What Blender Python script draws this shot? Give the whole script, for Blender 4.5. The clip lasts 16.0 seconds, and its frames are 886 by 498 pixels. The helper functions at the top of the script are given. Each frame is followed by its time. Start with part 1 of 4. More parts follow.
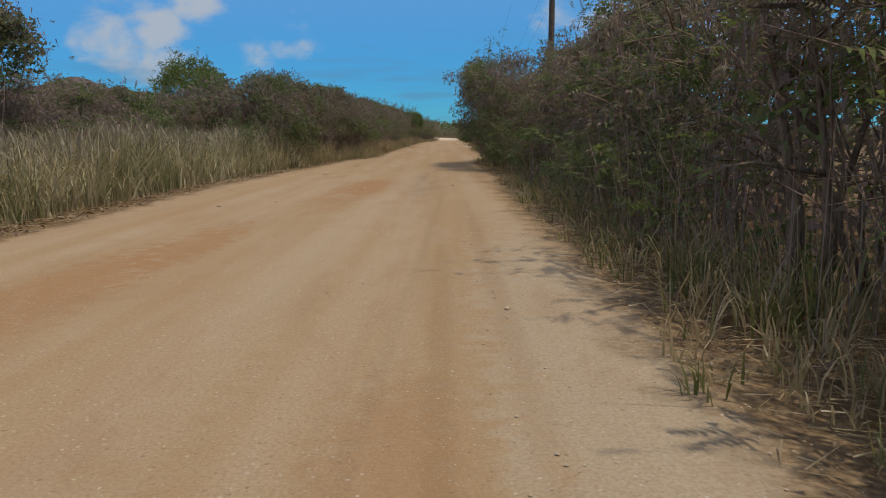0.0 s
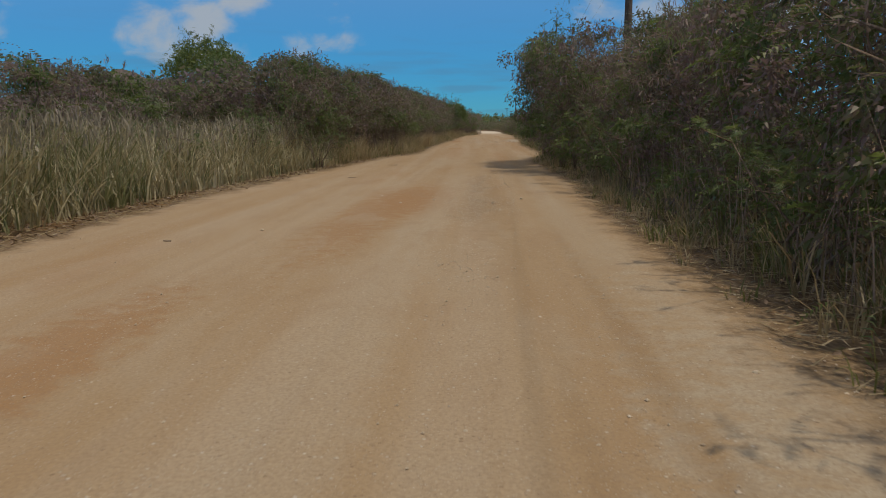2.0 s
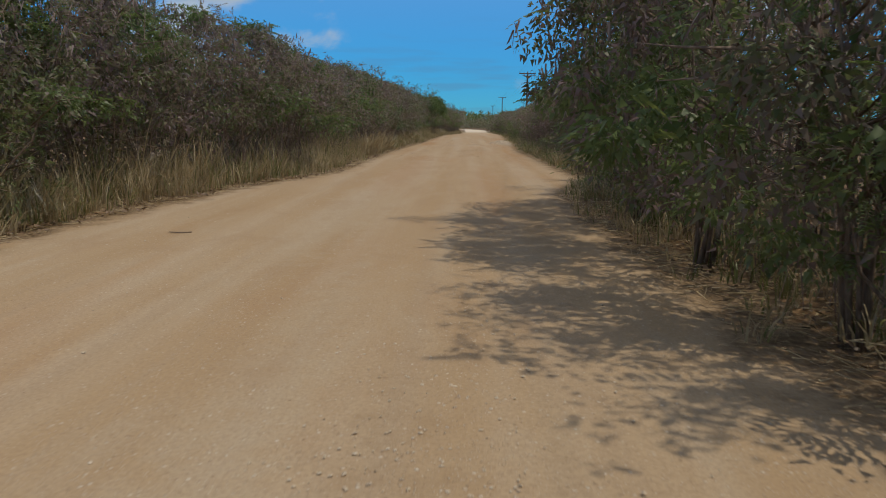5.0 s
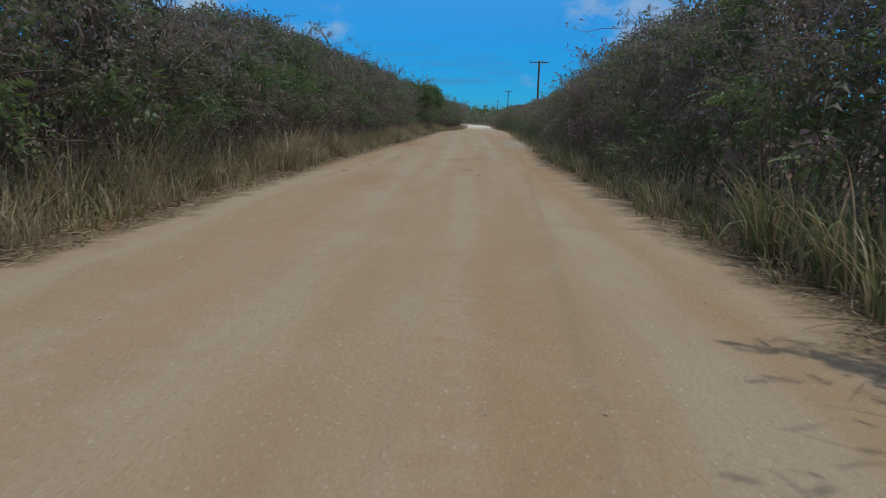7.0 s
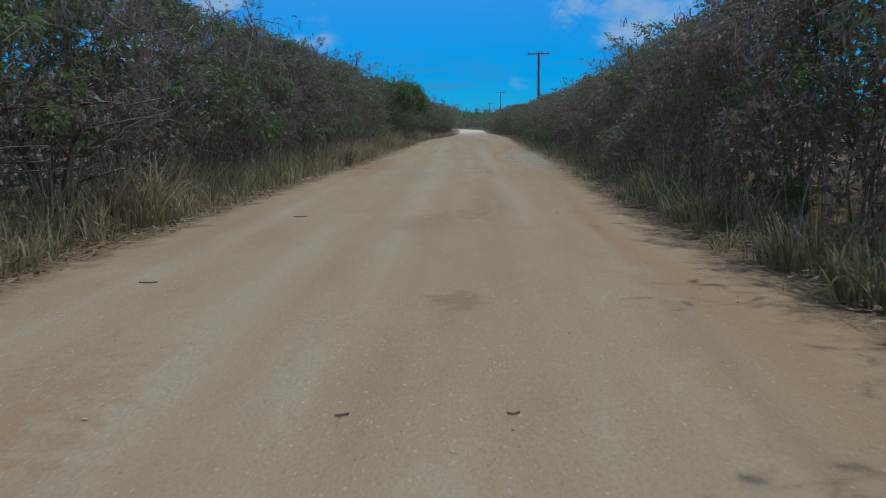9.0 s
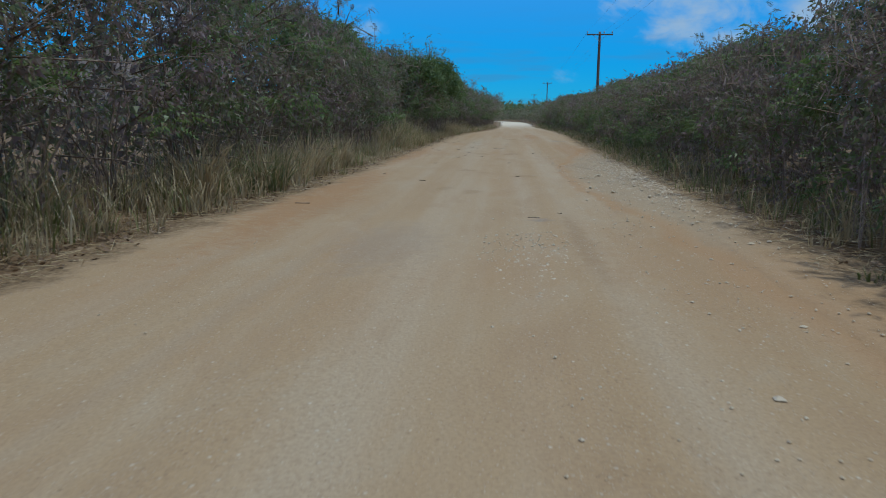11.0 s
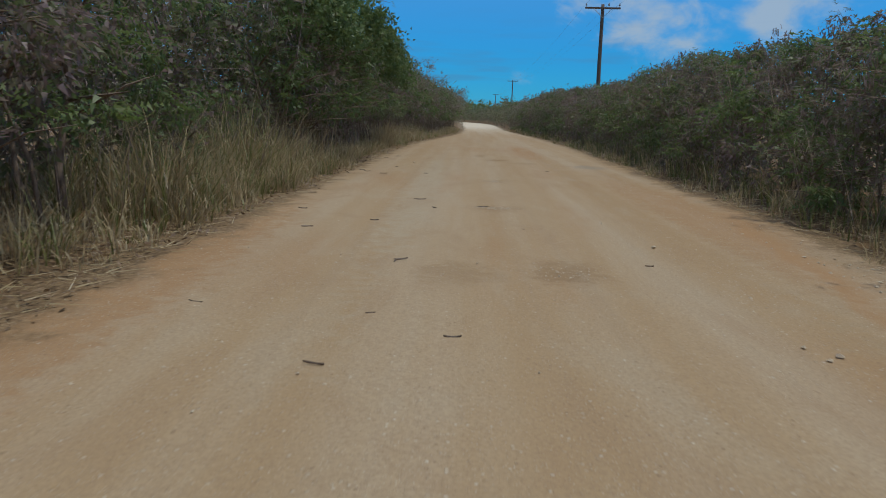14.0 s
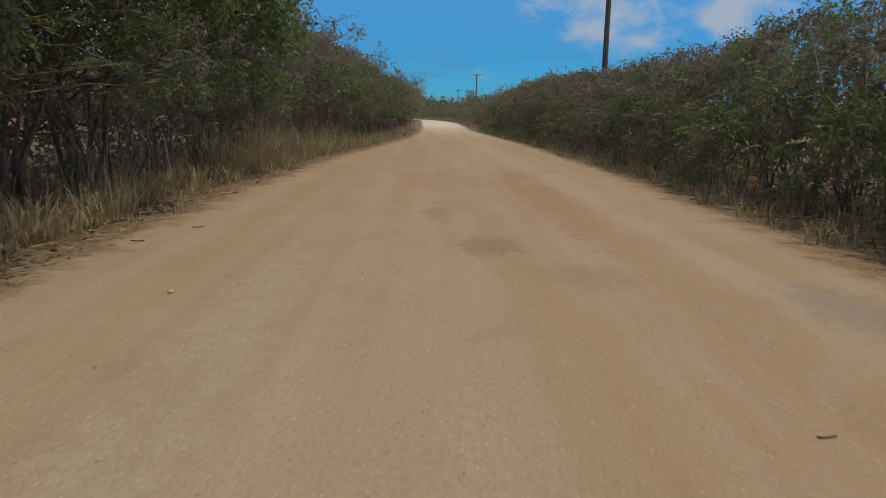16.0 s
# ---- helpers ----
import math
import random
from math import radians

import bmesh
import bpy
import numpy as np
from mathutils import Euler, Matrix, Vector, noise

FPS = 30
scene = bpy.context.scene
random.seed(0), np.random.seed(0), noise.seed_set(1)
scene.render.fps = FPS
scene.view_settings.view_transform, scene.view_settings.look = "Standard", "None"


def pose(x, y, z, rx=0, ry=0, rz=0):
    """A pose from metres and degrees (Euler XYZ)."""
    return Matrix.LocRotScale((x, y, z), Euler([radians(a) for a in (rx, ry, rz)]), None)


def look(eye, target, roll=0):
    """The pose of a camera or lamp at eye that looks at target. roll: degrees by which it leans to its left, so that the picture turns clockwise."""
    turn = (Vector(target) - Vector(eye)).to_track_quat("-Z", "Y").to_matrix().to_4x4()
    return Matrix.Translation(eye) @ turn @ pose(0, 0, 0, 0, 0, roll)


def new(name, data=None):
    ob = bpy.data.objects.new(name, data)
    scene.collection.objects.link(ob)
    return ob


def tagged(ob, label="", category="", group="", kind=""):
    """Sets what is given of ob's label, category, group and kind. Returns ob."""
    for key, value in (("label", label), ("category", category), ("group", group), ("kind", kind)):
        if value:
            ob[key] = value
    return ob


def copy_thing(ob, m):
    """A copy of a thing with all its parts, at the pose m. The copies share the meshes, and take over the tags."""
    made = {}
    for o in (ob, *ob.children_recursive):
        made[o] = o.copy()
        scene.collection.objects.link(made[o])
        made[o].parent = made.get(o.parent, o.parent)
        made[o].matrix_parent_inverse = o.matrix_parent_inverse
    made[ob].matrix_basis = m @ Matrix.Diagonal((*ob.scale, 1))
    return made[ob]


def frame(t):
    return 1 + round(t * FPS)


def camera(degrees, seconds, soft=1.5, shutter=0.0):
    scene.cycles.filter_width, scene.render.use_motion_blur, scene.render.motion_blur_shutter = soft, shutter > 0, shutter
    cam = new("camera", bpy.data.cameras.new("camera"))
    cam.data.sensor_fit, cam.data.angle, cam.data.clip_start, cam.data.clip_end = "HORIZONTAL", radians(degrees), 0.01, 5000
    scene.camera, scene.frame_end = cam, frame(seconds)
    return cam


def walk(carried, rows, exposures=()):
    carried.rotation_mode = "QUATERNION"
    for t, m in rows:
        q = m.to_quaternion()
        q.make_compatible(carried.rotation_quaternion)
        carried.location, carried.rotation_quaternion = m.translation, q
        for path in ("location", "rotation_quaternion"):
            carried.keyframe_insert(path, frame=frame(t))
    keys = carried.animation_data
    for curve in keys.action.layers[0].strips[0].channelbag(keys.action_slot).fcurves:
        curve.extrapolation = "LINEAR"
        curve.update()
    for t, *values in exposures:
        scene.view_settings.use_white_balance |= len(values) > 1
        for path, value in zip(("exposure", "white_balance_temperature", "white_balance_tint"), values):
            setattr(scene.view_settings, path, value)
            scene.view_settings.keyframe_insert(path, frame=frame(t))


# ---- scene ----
cam = camera(59.5, 16.0, soft=1.0, shutter=0.1)
PATH = [
    (0, (0.000, -0.000, 1.303), (-0.000, 1.978, 1.010), -0.3),
    (0.5, (-0.150, 0.822, 1.299), (-0.219, 2.799, 1.001), -0.1),
    (1, (-0.263, 2.043, 1.284), (-0.372, 4.017, 0.981), -0.1),
    (1.5, (-0.339, 3.587, 1.292), (-0.452, 5.560, 0.982), 0.1),
    (2, (-0.468, 5.524, 1.310), (-0.569, 7.497, 1.000), -0.1),
    (2.5, (-0.501, 7.950, 1.330), (-0.565, 9.927, 1.036), 0.6),
    (3, (-0.262, 10.737, 1.296), (-0.308, 12.713, 0.987), 0.8),
    (3.5, (-0.207, 13.898, 1.295), (-0.241, 15.874, 0.991), 0.2),
    (4, (-0.277, 17.058, 1.291), (-0.303, 19.034, 0.985), 0.8),
    (4.2, (-0.297, 18.350, 1.291), (-0.328, 20.324, 0.975), 0.1),
    (6.3, (0.097, 32.767, 1.311), (-0.012, 34.739, 0.996), 1.5),
    (6.5, (0.087, 34.288, 1.310), (-0.011, 36.258, 0.976), 1.1),
    (7, (0.083, 38.113, 1.292), (0.017, 40.085, 0.963), 1.4),
    (7.5, (0.039, 41.890, 1.289), (-0.012, 43.865, 0.980), 1.0),
    (8, (0.018, 45.710, 1.285), (-0.029, 47.684, 0.968), 0.2),
    (8.5, (0.053, 49.474, 1.300), (-0.003, 51.448, 0.987), -0.6),
    (9, (0.061, 53.057, 1.301), (0.001, 55.031, 0.986), -1.3),
    (9.2, (0.046, 54.392, 1.318), (-0.017, 56.365, 0.993), -1.1),
    (11.3, (-0.129, 68.616, 1.280), (-0.300, 70.580, 0.943), 0.1),
    (11.5, (-0.244, 69.960, 1.295), (-0.429, 71.925, 0.967), -0.3),
    (12, (-0.519, 73.344, 1.300), (-0.708, 75.308, 0.969), -0.2),
    (12.5, (-0.675, 76.809, 1.286), (-0.820, 78.774, 0.948), -0.0),
    (13, (-0.714, 80.147, 1.322), (-0.821, 82.120, 1.016), -0.8),
    (13.5, (-0.772, 83.722, 1.319), (-0.845, 85.694, 0.996), 0.0),
    (14, (-0.818, 87.450, 1.298), (-0.863, 89.421, 0.961), 1.5),
    (14.5, (-0.788, 91.387, 1.277), (-0.820, 93.360, 0.949), 1.4),
    (15, (-0.752, 95.544, 1.291), (-0.767, 97.515, 0.952), 1.0),
    (15.5, (-0.593, 99.778, 1.313), (-0.551, 101.752, 0.994), 0.9),
    (16, (-0.406, 103.973, 1.301), (-0.356, 105.943, 0.959), 1.5),
]
EXPOSURES = [
    (0.0, -0.22, 7000, 13), (1.5, -0.44, 7000, 12), (2.5, -0.44, 7000, 11), (3.5, -0.34, 7000, 11), (4.2, -0.26, 6900, 11), (6.3, -0.22, 5800, 6), (7.0, -0.36, 5500, 4), (9.2, -0.40, 5050, 0),
    (11.3, -0.32, 5200, 0), (12.5, -0.32, 5200, -3), (13.5, -0.36, 5500, 1), (14.0, -0.36, 5850, 4), (14.5, -0.36, 6050, 5), (15.0, -0.36, 6400, 8), (15.5, -0.36, 6400, 8), (16.0, -0.34, 6650, 11),
]
walk(cam, [(t, look(eye, target, roll)) for t, eye, target, roll in PATH], EXPOSURES)

# ---------- light ----------
SUN_DIR = Vector((0.32, -0.12, 0.935)).normalized()
sun = new("sun", bpy.data.lights.new("sun", "SUN"))
sun.data.energy, sun.data.angle, sun.data.color = 2.7, radians(0.8), (1.0, 0.92, 0.79)
sun.matrix_world = look(tuple(SUN_DIR * 60), (0, 0, 0))

world = bpy.data.worlds.new("world")
scene.world = world
world.use_nodes = True
nt = world.node_tree


def link_math(tree, op, a, b=None, c=None, clamp=False):
    n = tree.nodes.new("ShaderNodeMath")
    n.operation, n.use_clamp = op, clamp
    for i, v in enumerate((a, b, c)):
        if v is None:
            continue
        if isinstance(v, (int, float)):
            n.inputs[i].default_value = v
        else:
            tree.links.new(v, n.inputs[i])
    return n.outputs[0]


def link_vec(tree, op, a, b=None):
    n = tree.nodes.new("ShaderNodeVectorMath")
    n.operation = op
    for i, v in enumerate((a, b)):
        if v is None:
            continue
        if isinstance(v, tuple):
            n.inputs[i].default_value = v
        else:
            tree.links.new(v, n.inputs[i])
    return n


def link_range(tree, v, a, b, c=0.0, d=1.0, smooth=True):
    n = tree.nodes.new("ShaderNodeMapRange")
    n.interpolation_type = "SMOOTHSTEP" if smooth else "LINEAR"
    tree.links.new(v, n.inputs[0])
    for i, x in enumerate((a, b, c, d)):
        n.inputs[1 + i].default_value = x
    return n.outputs[0]


def link_mix(tree, fac, a, b, mode="MIX"):
    n = tree.nodes.new("ShaderNodeMix")
    n.data_type, n.blend_type = "RGBA", mode
    if isinstance(fac, (int, float)):
        n.inputs[0].default_value = fac
    else:
        tree.links.new(fac, n.inputs[0])
    for i, v in ((6, a), (7, b)):
        if isinstance(v, tuple):
            n.inputs[i].default_value = (*v, 1)[:4]
        else:
            tree.links.new(v, n.inputs[i])
    return n.outputs[2]


def link_noise(tree, vec, scale, detail=4.0, rough=0.55, distortion=0.0):
    n = tree.nodes.new("ShaderNodeTexNoise")
    n.inputs["Scale"].default_value, n.inputs["Detail"].default_value = scale, detail
    n.inputs["Roughness"].default_value, n.inputs["Distortion"].default_value = rough, distortion
    if vec is not None:
        tree.links.new(vec, n.inputs["Vector"])
    return n.outputs["Fac"]


# sky: clear saturated blue with loose cumulus low over the land
sky = nt.nodes.new("ShaderNodeTexSky")
sky.sky_type, sky.sun_disc = "NISHITA", False
sky.sun_elevation, sky.sun_rotation = math.asin(SUN_DIR.z), math.atan2(SUN_DIR.x, SUN_DIR.y)
sky.air_density, sky.dust_density, sky.ozone_density = 0.9, 0.0, 3.0
way = nt.nodes.new("ShaderNodeTexCoord").outputs["Generated"]
hue = link_mix(nt, 1.0, sky.outputs[0], (0.15, 0.61, 0.88), "MULTIPLY")
up = nt.nodes.new("ShaderNodeSeparateXYZ")
nt.links.new(way, up.inputs[0])
hue = link_mix(nt, link_range(nt, up.outputs[2], 0.45, 0.05), sky.outputs[0], hue)
hue = link_mix(nt, link_range(nt, up.outputs[2], 0.30, 0.0, 0.0, 1.0), hue, link_mix(nt, 1.0, hue, (0.52, 0.61, 0.76), "MULTIPLY"))
# cloud heaps: direction, half width, flatness, thickness
CLOUDS = [
    ((-0.377, 0.920, 0.107), 0.055, 1.2, 1.0), ((-0.335, 0.934, 0.121), 0.060, 1.2, 0.95), ((-0.294, 0.944, 0.152), 0.045, 1.2, 0.9),
    ((-0.323, 0.942, 0.090), 0.080, 2.0, 0.7), ((-0.216, 0.971, 0.096), 0.075, 2.2, 0.55), ((-0.366, 0.918, 0.158), 0.04, 1.5, 0.5),
    ((-0.190, 0.972, 0.139), 0.045, 1.6, 0.35), ((-0.201, 0.973, 0.108), 0.020, 1.4, 0.6),
    ((0.206, 0.971, 0.122), 0.085, 1.4, 0.65), ((0.263, 0.958, 0.114), 0.085, 1.6, 0.7), ((0.344, 0.930, 0.135), 0.055, 1.0, 1.0),
    ((0.393, 0.910, 0.150), 0.07, 1.2, 0.6), ((0.146, 0.981, 0.135), 0.06, 1.8, 0.5), ((0.068, 0.997, 0.050), 0.022, 1.6, 0.38),
    ((-0.60, 0.79, 0.13), 0.16, 2.0, 0.7), ((0.75, 0.64, 0.15), 0.2, 2.0, 0.8), ((-0.7, -0.68, 0.2), 0.3, 2.0, 0.8), ((0.3, -0.93, 0.2), 0.3, 2.0, 0.7),
]
puff = link_noise(nt, link_vec(nt, "MULTIPLY", way, (1.0, 1.0, 1.6)).outputs[0], 16.0, 6.0, 0.58, 0.3)
heap = None
for d, r, flat, thick in CLOUDS:
    away = link_vec(nt, "LENGTH", link_vec(nt, "MULTIPLY", link_vec(nt, "SUBTRACT", way, d).outputs[0], (1.0, 1.0, flat)).outputs[0]).outputs["Value"]
    one = link_range(nt, away, r * 1.25, r * 0.15, 0.0, thick)
    heap = one if heap is None else link_math(nt, "MAXIMUM", heap, one)
body = link_math(nt, "ADD", heap, link_math(nt, "MULTIPLY", link_math(nt, "SUBTRACT", puff, 0.5), 2.2))
cloud = link_math(nt, "MULTIPLY", link_range(nt, body, 0.25, 1.05), link_range(nt, heap, 0.0, 0.25))
hue = link_mix(nt, link_math(nt, "MULTIPLY", cloud, 0.8), hue, (3.0, 3.35, 3.75))
# thin broken cloud added over the unseen upper sky to whiten the fill light
fill_veil = link_math(nt, "MULTIPLY", link_range(nt, link_noise(nt, way, 2.6, 6.0, 0.6), 0.36, 0.66), link_range(nt, up.outputs[2], 0.22, 0.5, 0.0, 0.8))
hue = link_mix(nt, fill_veil, hue, (5.2, 5.1, 4.9))
# thin grey-blue streaks close to the horizon
streak = link_noise(nt, link_vec(nt, "MULTIPLY", way, (3.0, 3.0, 26.0)).outputs[0], 2.2, 3.0)
band = link_math(nt, "MULTIPLY", link_range(nt, streak, 0.52, 0.72), link_range(nt, up.outputs[2], 0.16, 0.03, 0.0, 0.35))
hue = link_mix(nt, band, hue, (0.7, 1.4, 2.4))
nt.links.new(hue, nt.nodes["Background"].inputs[0])
nt.nodes["Background"].inputs[1].default_value = 0.170


# ---------- materials ----------
def material(name, rough=0.8, spec=0.3):
    m = bpy.data.materials.new(name)
    m.use_nodes = True
    b = m.node_tree.nodes["Principled BSDF"]
    b.inputs["Roughness"].default_value = rough
    b.inputs["Specular IOR Level"].default_value = spec
    return m, m.node_tree, b


def position(t):
    return t.nodes.new("ShaderNodeNewGeometry").outputs["Position"]


def island(t):
    return t.nodes.new("ShaderNodeNewGeometry").outputs["Random Per Island"]


def ramp(t, fac, stops):
    n = t.nodes.new("ShaderNodeValToRGB")
    while len(n.color_ramp.elements) < len(stops):
        n.color_ramp.elements.new(0.5)
    for e, (p, c) in zip(n.color_ramp.elements, stops):
        e.position, e.color = p, (*c, 1)
    t.links.new(fac, n.inputs[0])
    return n.outputs[0]


def relief(t, b, height, strength, distance):
    n = t.nodes.new("ShaderNodeBump")
    n.inputs["Strength"].default_value, n.inputs["Distance"].default_value = strength, distance
    t.links.new(height, n.inputs["Height"])
    t.links.new(n.outputs[0], b.inputs["Normal"])


def leaf_material(name, stops, thin=0.35, scale=1.3, shift=0.36):
    """Leaves: a mix of tones leaf by leaf and clump by clump, some light coming through."""
    m, t, b = material(name, 0.45, 0.4)
    oi = t.nodes.new("ShaderNodeObjectInfo").outputs["Random"]
    clump = link_noise(t, position(t), scale, 3.0)
    f = link_math(t, "ADD", link_math(t, "MULTIPLY", island(t), 0.42), link_math(t, "MULTIPLY", clump, 1.15))
    f = link_math(t, "ADD", f, link_math(t, "MULTIPLY", oi, 0.22))
    col = ramp(t, link_math(t, "SUBTRACT", f, shift, clamp=True), stops)
    t.links.new(col, b.inputs["Base Color"])
    tr = t.nodes.new("ShaderNodeBsdfTranslucent")
    t.links.new(col, tr.inputs[0])
    mix = t.nodes.new("ShaderNodeMixShader")
    mix.inputs[0].default_value = thin
    t.links.new(b.outputs[0], mix.inputs[1])
    t.links.new(tr.outputs[0], mix.inputs[2])
    t.links.new(mix.outputs[0], t.nodes["Material Output"].inputs[0])
    return m


LEAF = leaf_material("thicket leaf", [(0.0, (0.044, 0.070, 0.025)), (0.28, (0.100, 0.132, 0.046)), (0.46, (0.165, 0.178, 0.076)), (0.60, (0.205, 0.168, 0.112)), (0.80, (0.235, 0.160, 0.148)), (1.0, (0.335, 0.245, 0.228))], 0.5, 0.55, 0.31)
LEAF_GREEN = leaf_material("fresh leaf", [(0.0, (0.062, 0.098, 0.028)), (0.45, (0.125, 0.172, 0.054)), (0.8, (0.185, 0.222, 0.080)), (1.0, (0.21, 0.205, 0.095))], 0.48)
LEAF_BRIGHT = leaf_material("bright leaf", [(0.0, (0.072, 0.110, 0.026)), (0.45, (0.130, 0.180, 0.048)), (0.8, (0.195, 0.235, 0.070)), (1.0, (0.22, 0.215, 0.09))], 0.5)
LEAF_FAR = leaf_material("distant leaf", [(0.0, (0.085, 0.115, 0.035)), (0.5, (0.17, 0.205, 0.07)), (1.0, (0.24, 0.25, 0.11))], 0.35, 0.08)
POD = leaf_material("seed pod", [(0.0, (0.095, 0.062, 0.050)), (0.5, (0.255, 0.175, 0.142)), (1.0, (0.45, 0.345, 0.280))], 0.2)
FALLEN = leaf_material("old fallen pod", [(0.0, (0.040, 0.026, 0.018)), (0.5, (0.085, 0.055, 0.036)), (1.0, (0.16, 0.105, 0.07))], 0.0)
LITTER = leaf_material("dead leaf litter", [(0.0, (0.075, 0.045, 0.026)), (0.5, (0.17, 0.105, 0.058)), (1.0, (0.33, 0.235, 0.135))], 0.1, 2.0)
STRAW = leaf_material("dry straw", [(0.0, (0.155, 0.115, 0.060)), (0.40, (0.36, 0.27, 0.140)), (0.75, (0.50, 0.395, 0.225)), (1.0, (0.56, 0.475, 0.320))], 0.4, 0.7)
TALL = leaf_material("tall grass", [(0.0, (0.15, 0.145, 0.06)), (0.4, (0.33, 0.285, 0.145)), (0.75, (0.47, 0.40, 0.235)), (1.0, (0.54, 0.48, 0.32))], 0.35, 0.6)
PLUME = leaf_material("grass seed head", [(0.0, (0.23, 0.19, 0.12)), (1.0, (0.44, 0.38, 0.27))], 0.35, 0.8)
GUINEA = leaf_material("arching grass", [(0.0, (0.085, 0.105, 0.035)), (0.5, (0.19, 0.205, 0.080)), (0.85, (0.31, 0.29, 0.14)), (1.0, (0.38, 0.33, 0.19))], 0.35, 1.2)
GRASS = leaf_material("green grass", [(0.0, (0.065, 0.085, 0.022)), (0.5, (0.155, 0.170, 0.048)), (0.85, (0.26, 0.235, 0.085)), (1.0, (0.35, 0.29, 0.14))], 0.3, 0.9)


def bark_material(name, a, b_):
    m, t, b = material(name, 0.9, 0.15)
    n = link_noise(t, link_vec(t, "MULTIPLY", position(t), (30.0, 30.0, 8.0)).outputs[0], 1.0, 5.0)
    t.links.new(ramp(t, n, [(0.3, a), (0.75, b_)]), b.inputs["Base Color"])
    relief(t, b, n, 0.5, 0.01)
    return m


BARK = bark_material("shrub bark", (0.105, 0.074, 0.054), (0.320, 0.240, 0.178))
POLE = bark_material("weathered pole wood", (0.085, 0.060, 0.045), (0.185, 0.140, 0.110))


def plain(name, color, rough, metal=0.0, scale=8.0):
    m, t, b = material(name, rough)
    n = link_noise(t, position(t), scale, 4.0)
    t.links.new(ramp(t, n, [(0.2, tuple(c * 0.75 for c in color)), (0.8, tuple(min(1, c * 1.2) for c in color))]), b.inputs["Base Color"])
    b.inputs["Metallic"].default_value = metal
    return m


PORCELAIN = plain("grey glazed porcelain", (0.30, 0.30, 0.31), 0.3)
STEEL = plain("galvanised steel", (0.35, 0.35, 0.35), 0.5, 0.8)
WIRE = plain("aluminium wire", (0.16, 0.16, 0.17), 0.5, 0.6)

# dirt and litter under the scrub
SOIL, t, b = material("litter covered soil", 0.95, 0.1)
p = position(t)
n1, n2 = link_noise(t, p, 0.8, 5.0), link_noise(t, p, 14.0, 6.0)
soil = ramp(t, n2, [(0.25, (0.070, 0.045, 0.026)), (0.5, (0.155, 0.100, 0.055)), (0.75, (0.27, 0.19, 0.11))])
soil = link_mix(t, link_range(t, n1, 0.45, 0.7), soil, (0.24, 0.145, 0.070))
t.links.new(soil, b.inputs["Base Color"])
relief(t, b, n2, 0.8, 0.03)

# packed coral and red dirt of the road
ROAD, t, b = material("packed dirt road", 0.95, 0.12)
p = position(t)
streaks = link_noise(t, link_vec(t, "MULTIPLY", p, (1.5, 0.035, 1.0)).outputs[0], 1.0, 4.0, 0.5)
tracks = link_noise(t, link_vec(t, "MULTIPLY", p, (4.5, 0.06, 1.0)).outputs[0], 1.0, 3.0, 0.5)
patch = link_noise(t, link_vec(t, "MULTIPLY", p, (0.55, 0.13, 1.0)).outputs[0], 1.0, 5.0, 0.6, 0.4)
fine = link_noise(t, p, 45.0, 6.0, 0.65)
medium = link_noise(t, p, 5.0, 5.0, 0.6)
blotch = link_noise(t, link_vec(t, "MULTIPLY", p, (1.6, 0.55, 1.0)).outputs[0], 1.0, 6.0, 0.62, 0.6)


def grit_cells(size):
    """Small stones set in the packed dirt: distance to the stone and a tone of its own."""
    v = t.nodes.new("ShaderNodeTexVoronoi")
    v.inputs["Scale"].default_value = size
    t.links.new(p, v.inputs["Vector"])
    tone = t.nodes.new("ShaderNodeSeparateColor")
    t.links.new(v.outputs["Color"], tone.inputs[0])
    return v.outputs["Distance"], tone.outputs[0], tone.outputs[1]


col = ramp(t, streaks, [(0.30, (0.365, 0.243, 0.126)), (0.48, (0.396, 0.278, 0.157)), (0.62, (0.426, 0.318, 0.200))])
col = link_mix(t, link_range(t, patch, 0.50, 0.78, 0.0, 0.55), col, (0.348, 0.190, 0.083))
col = link_mix(t, link_range(t, tracks, 0.52, 0.75, 0.0, 0.3), col, (0.335, 0.252, 0.165))
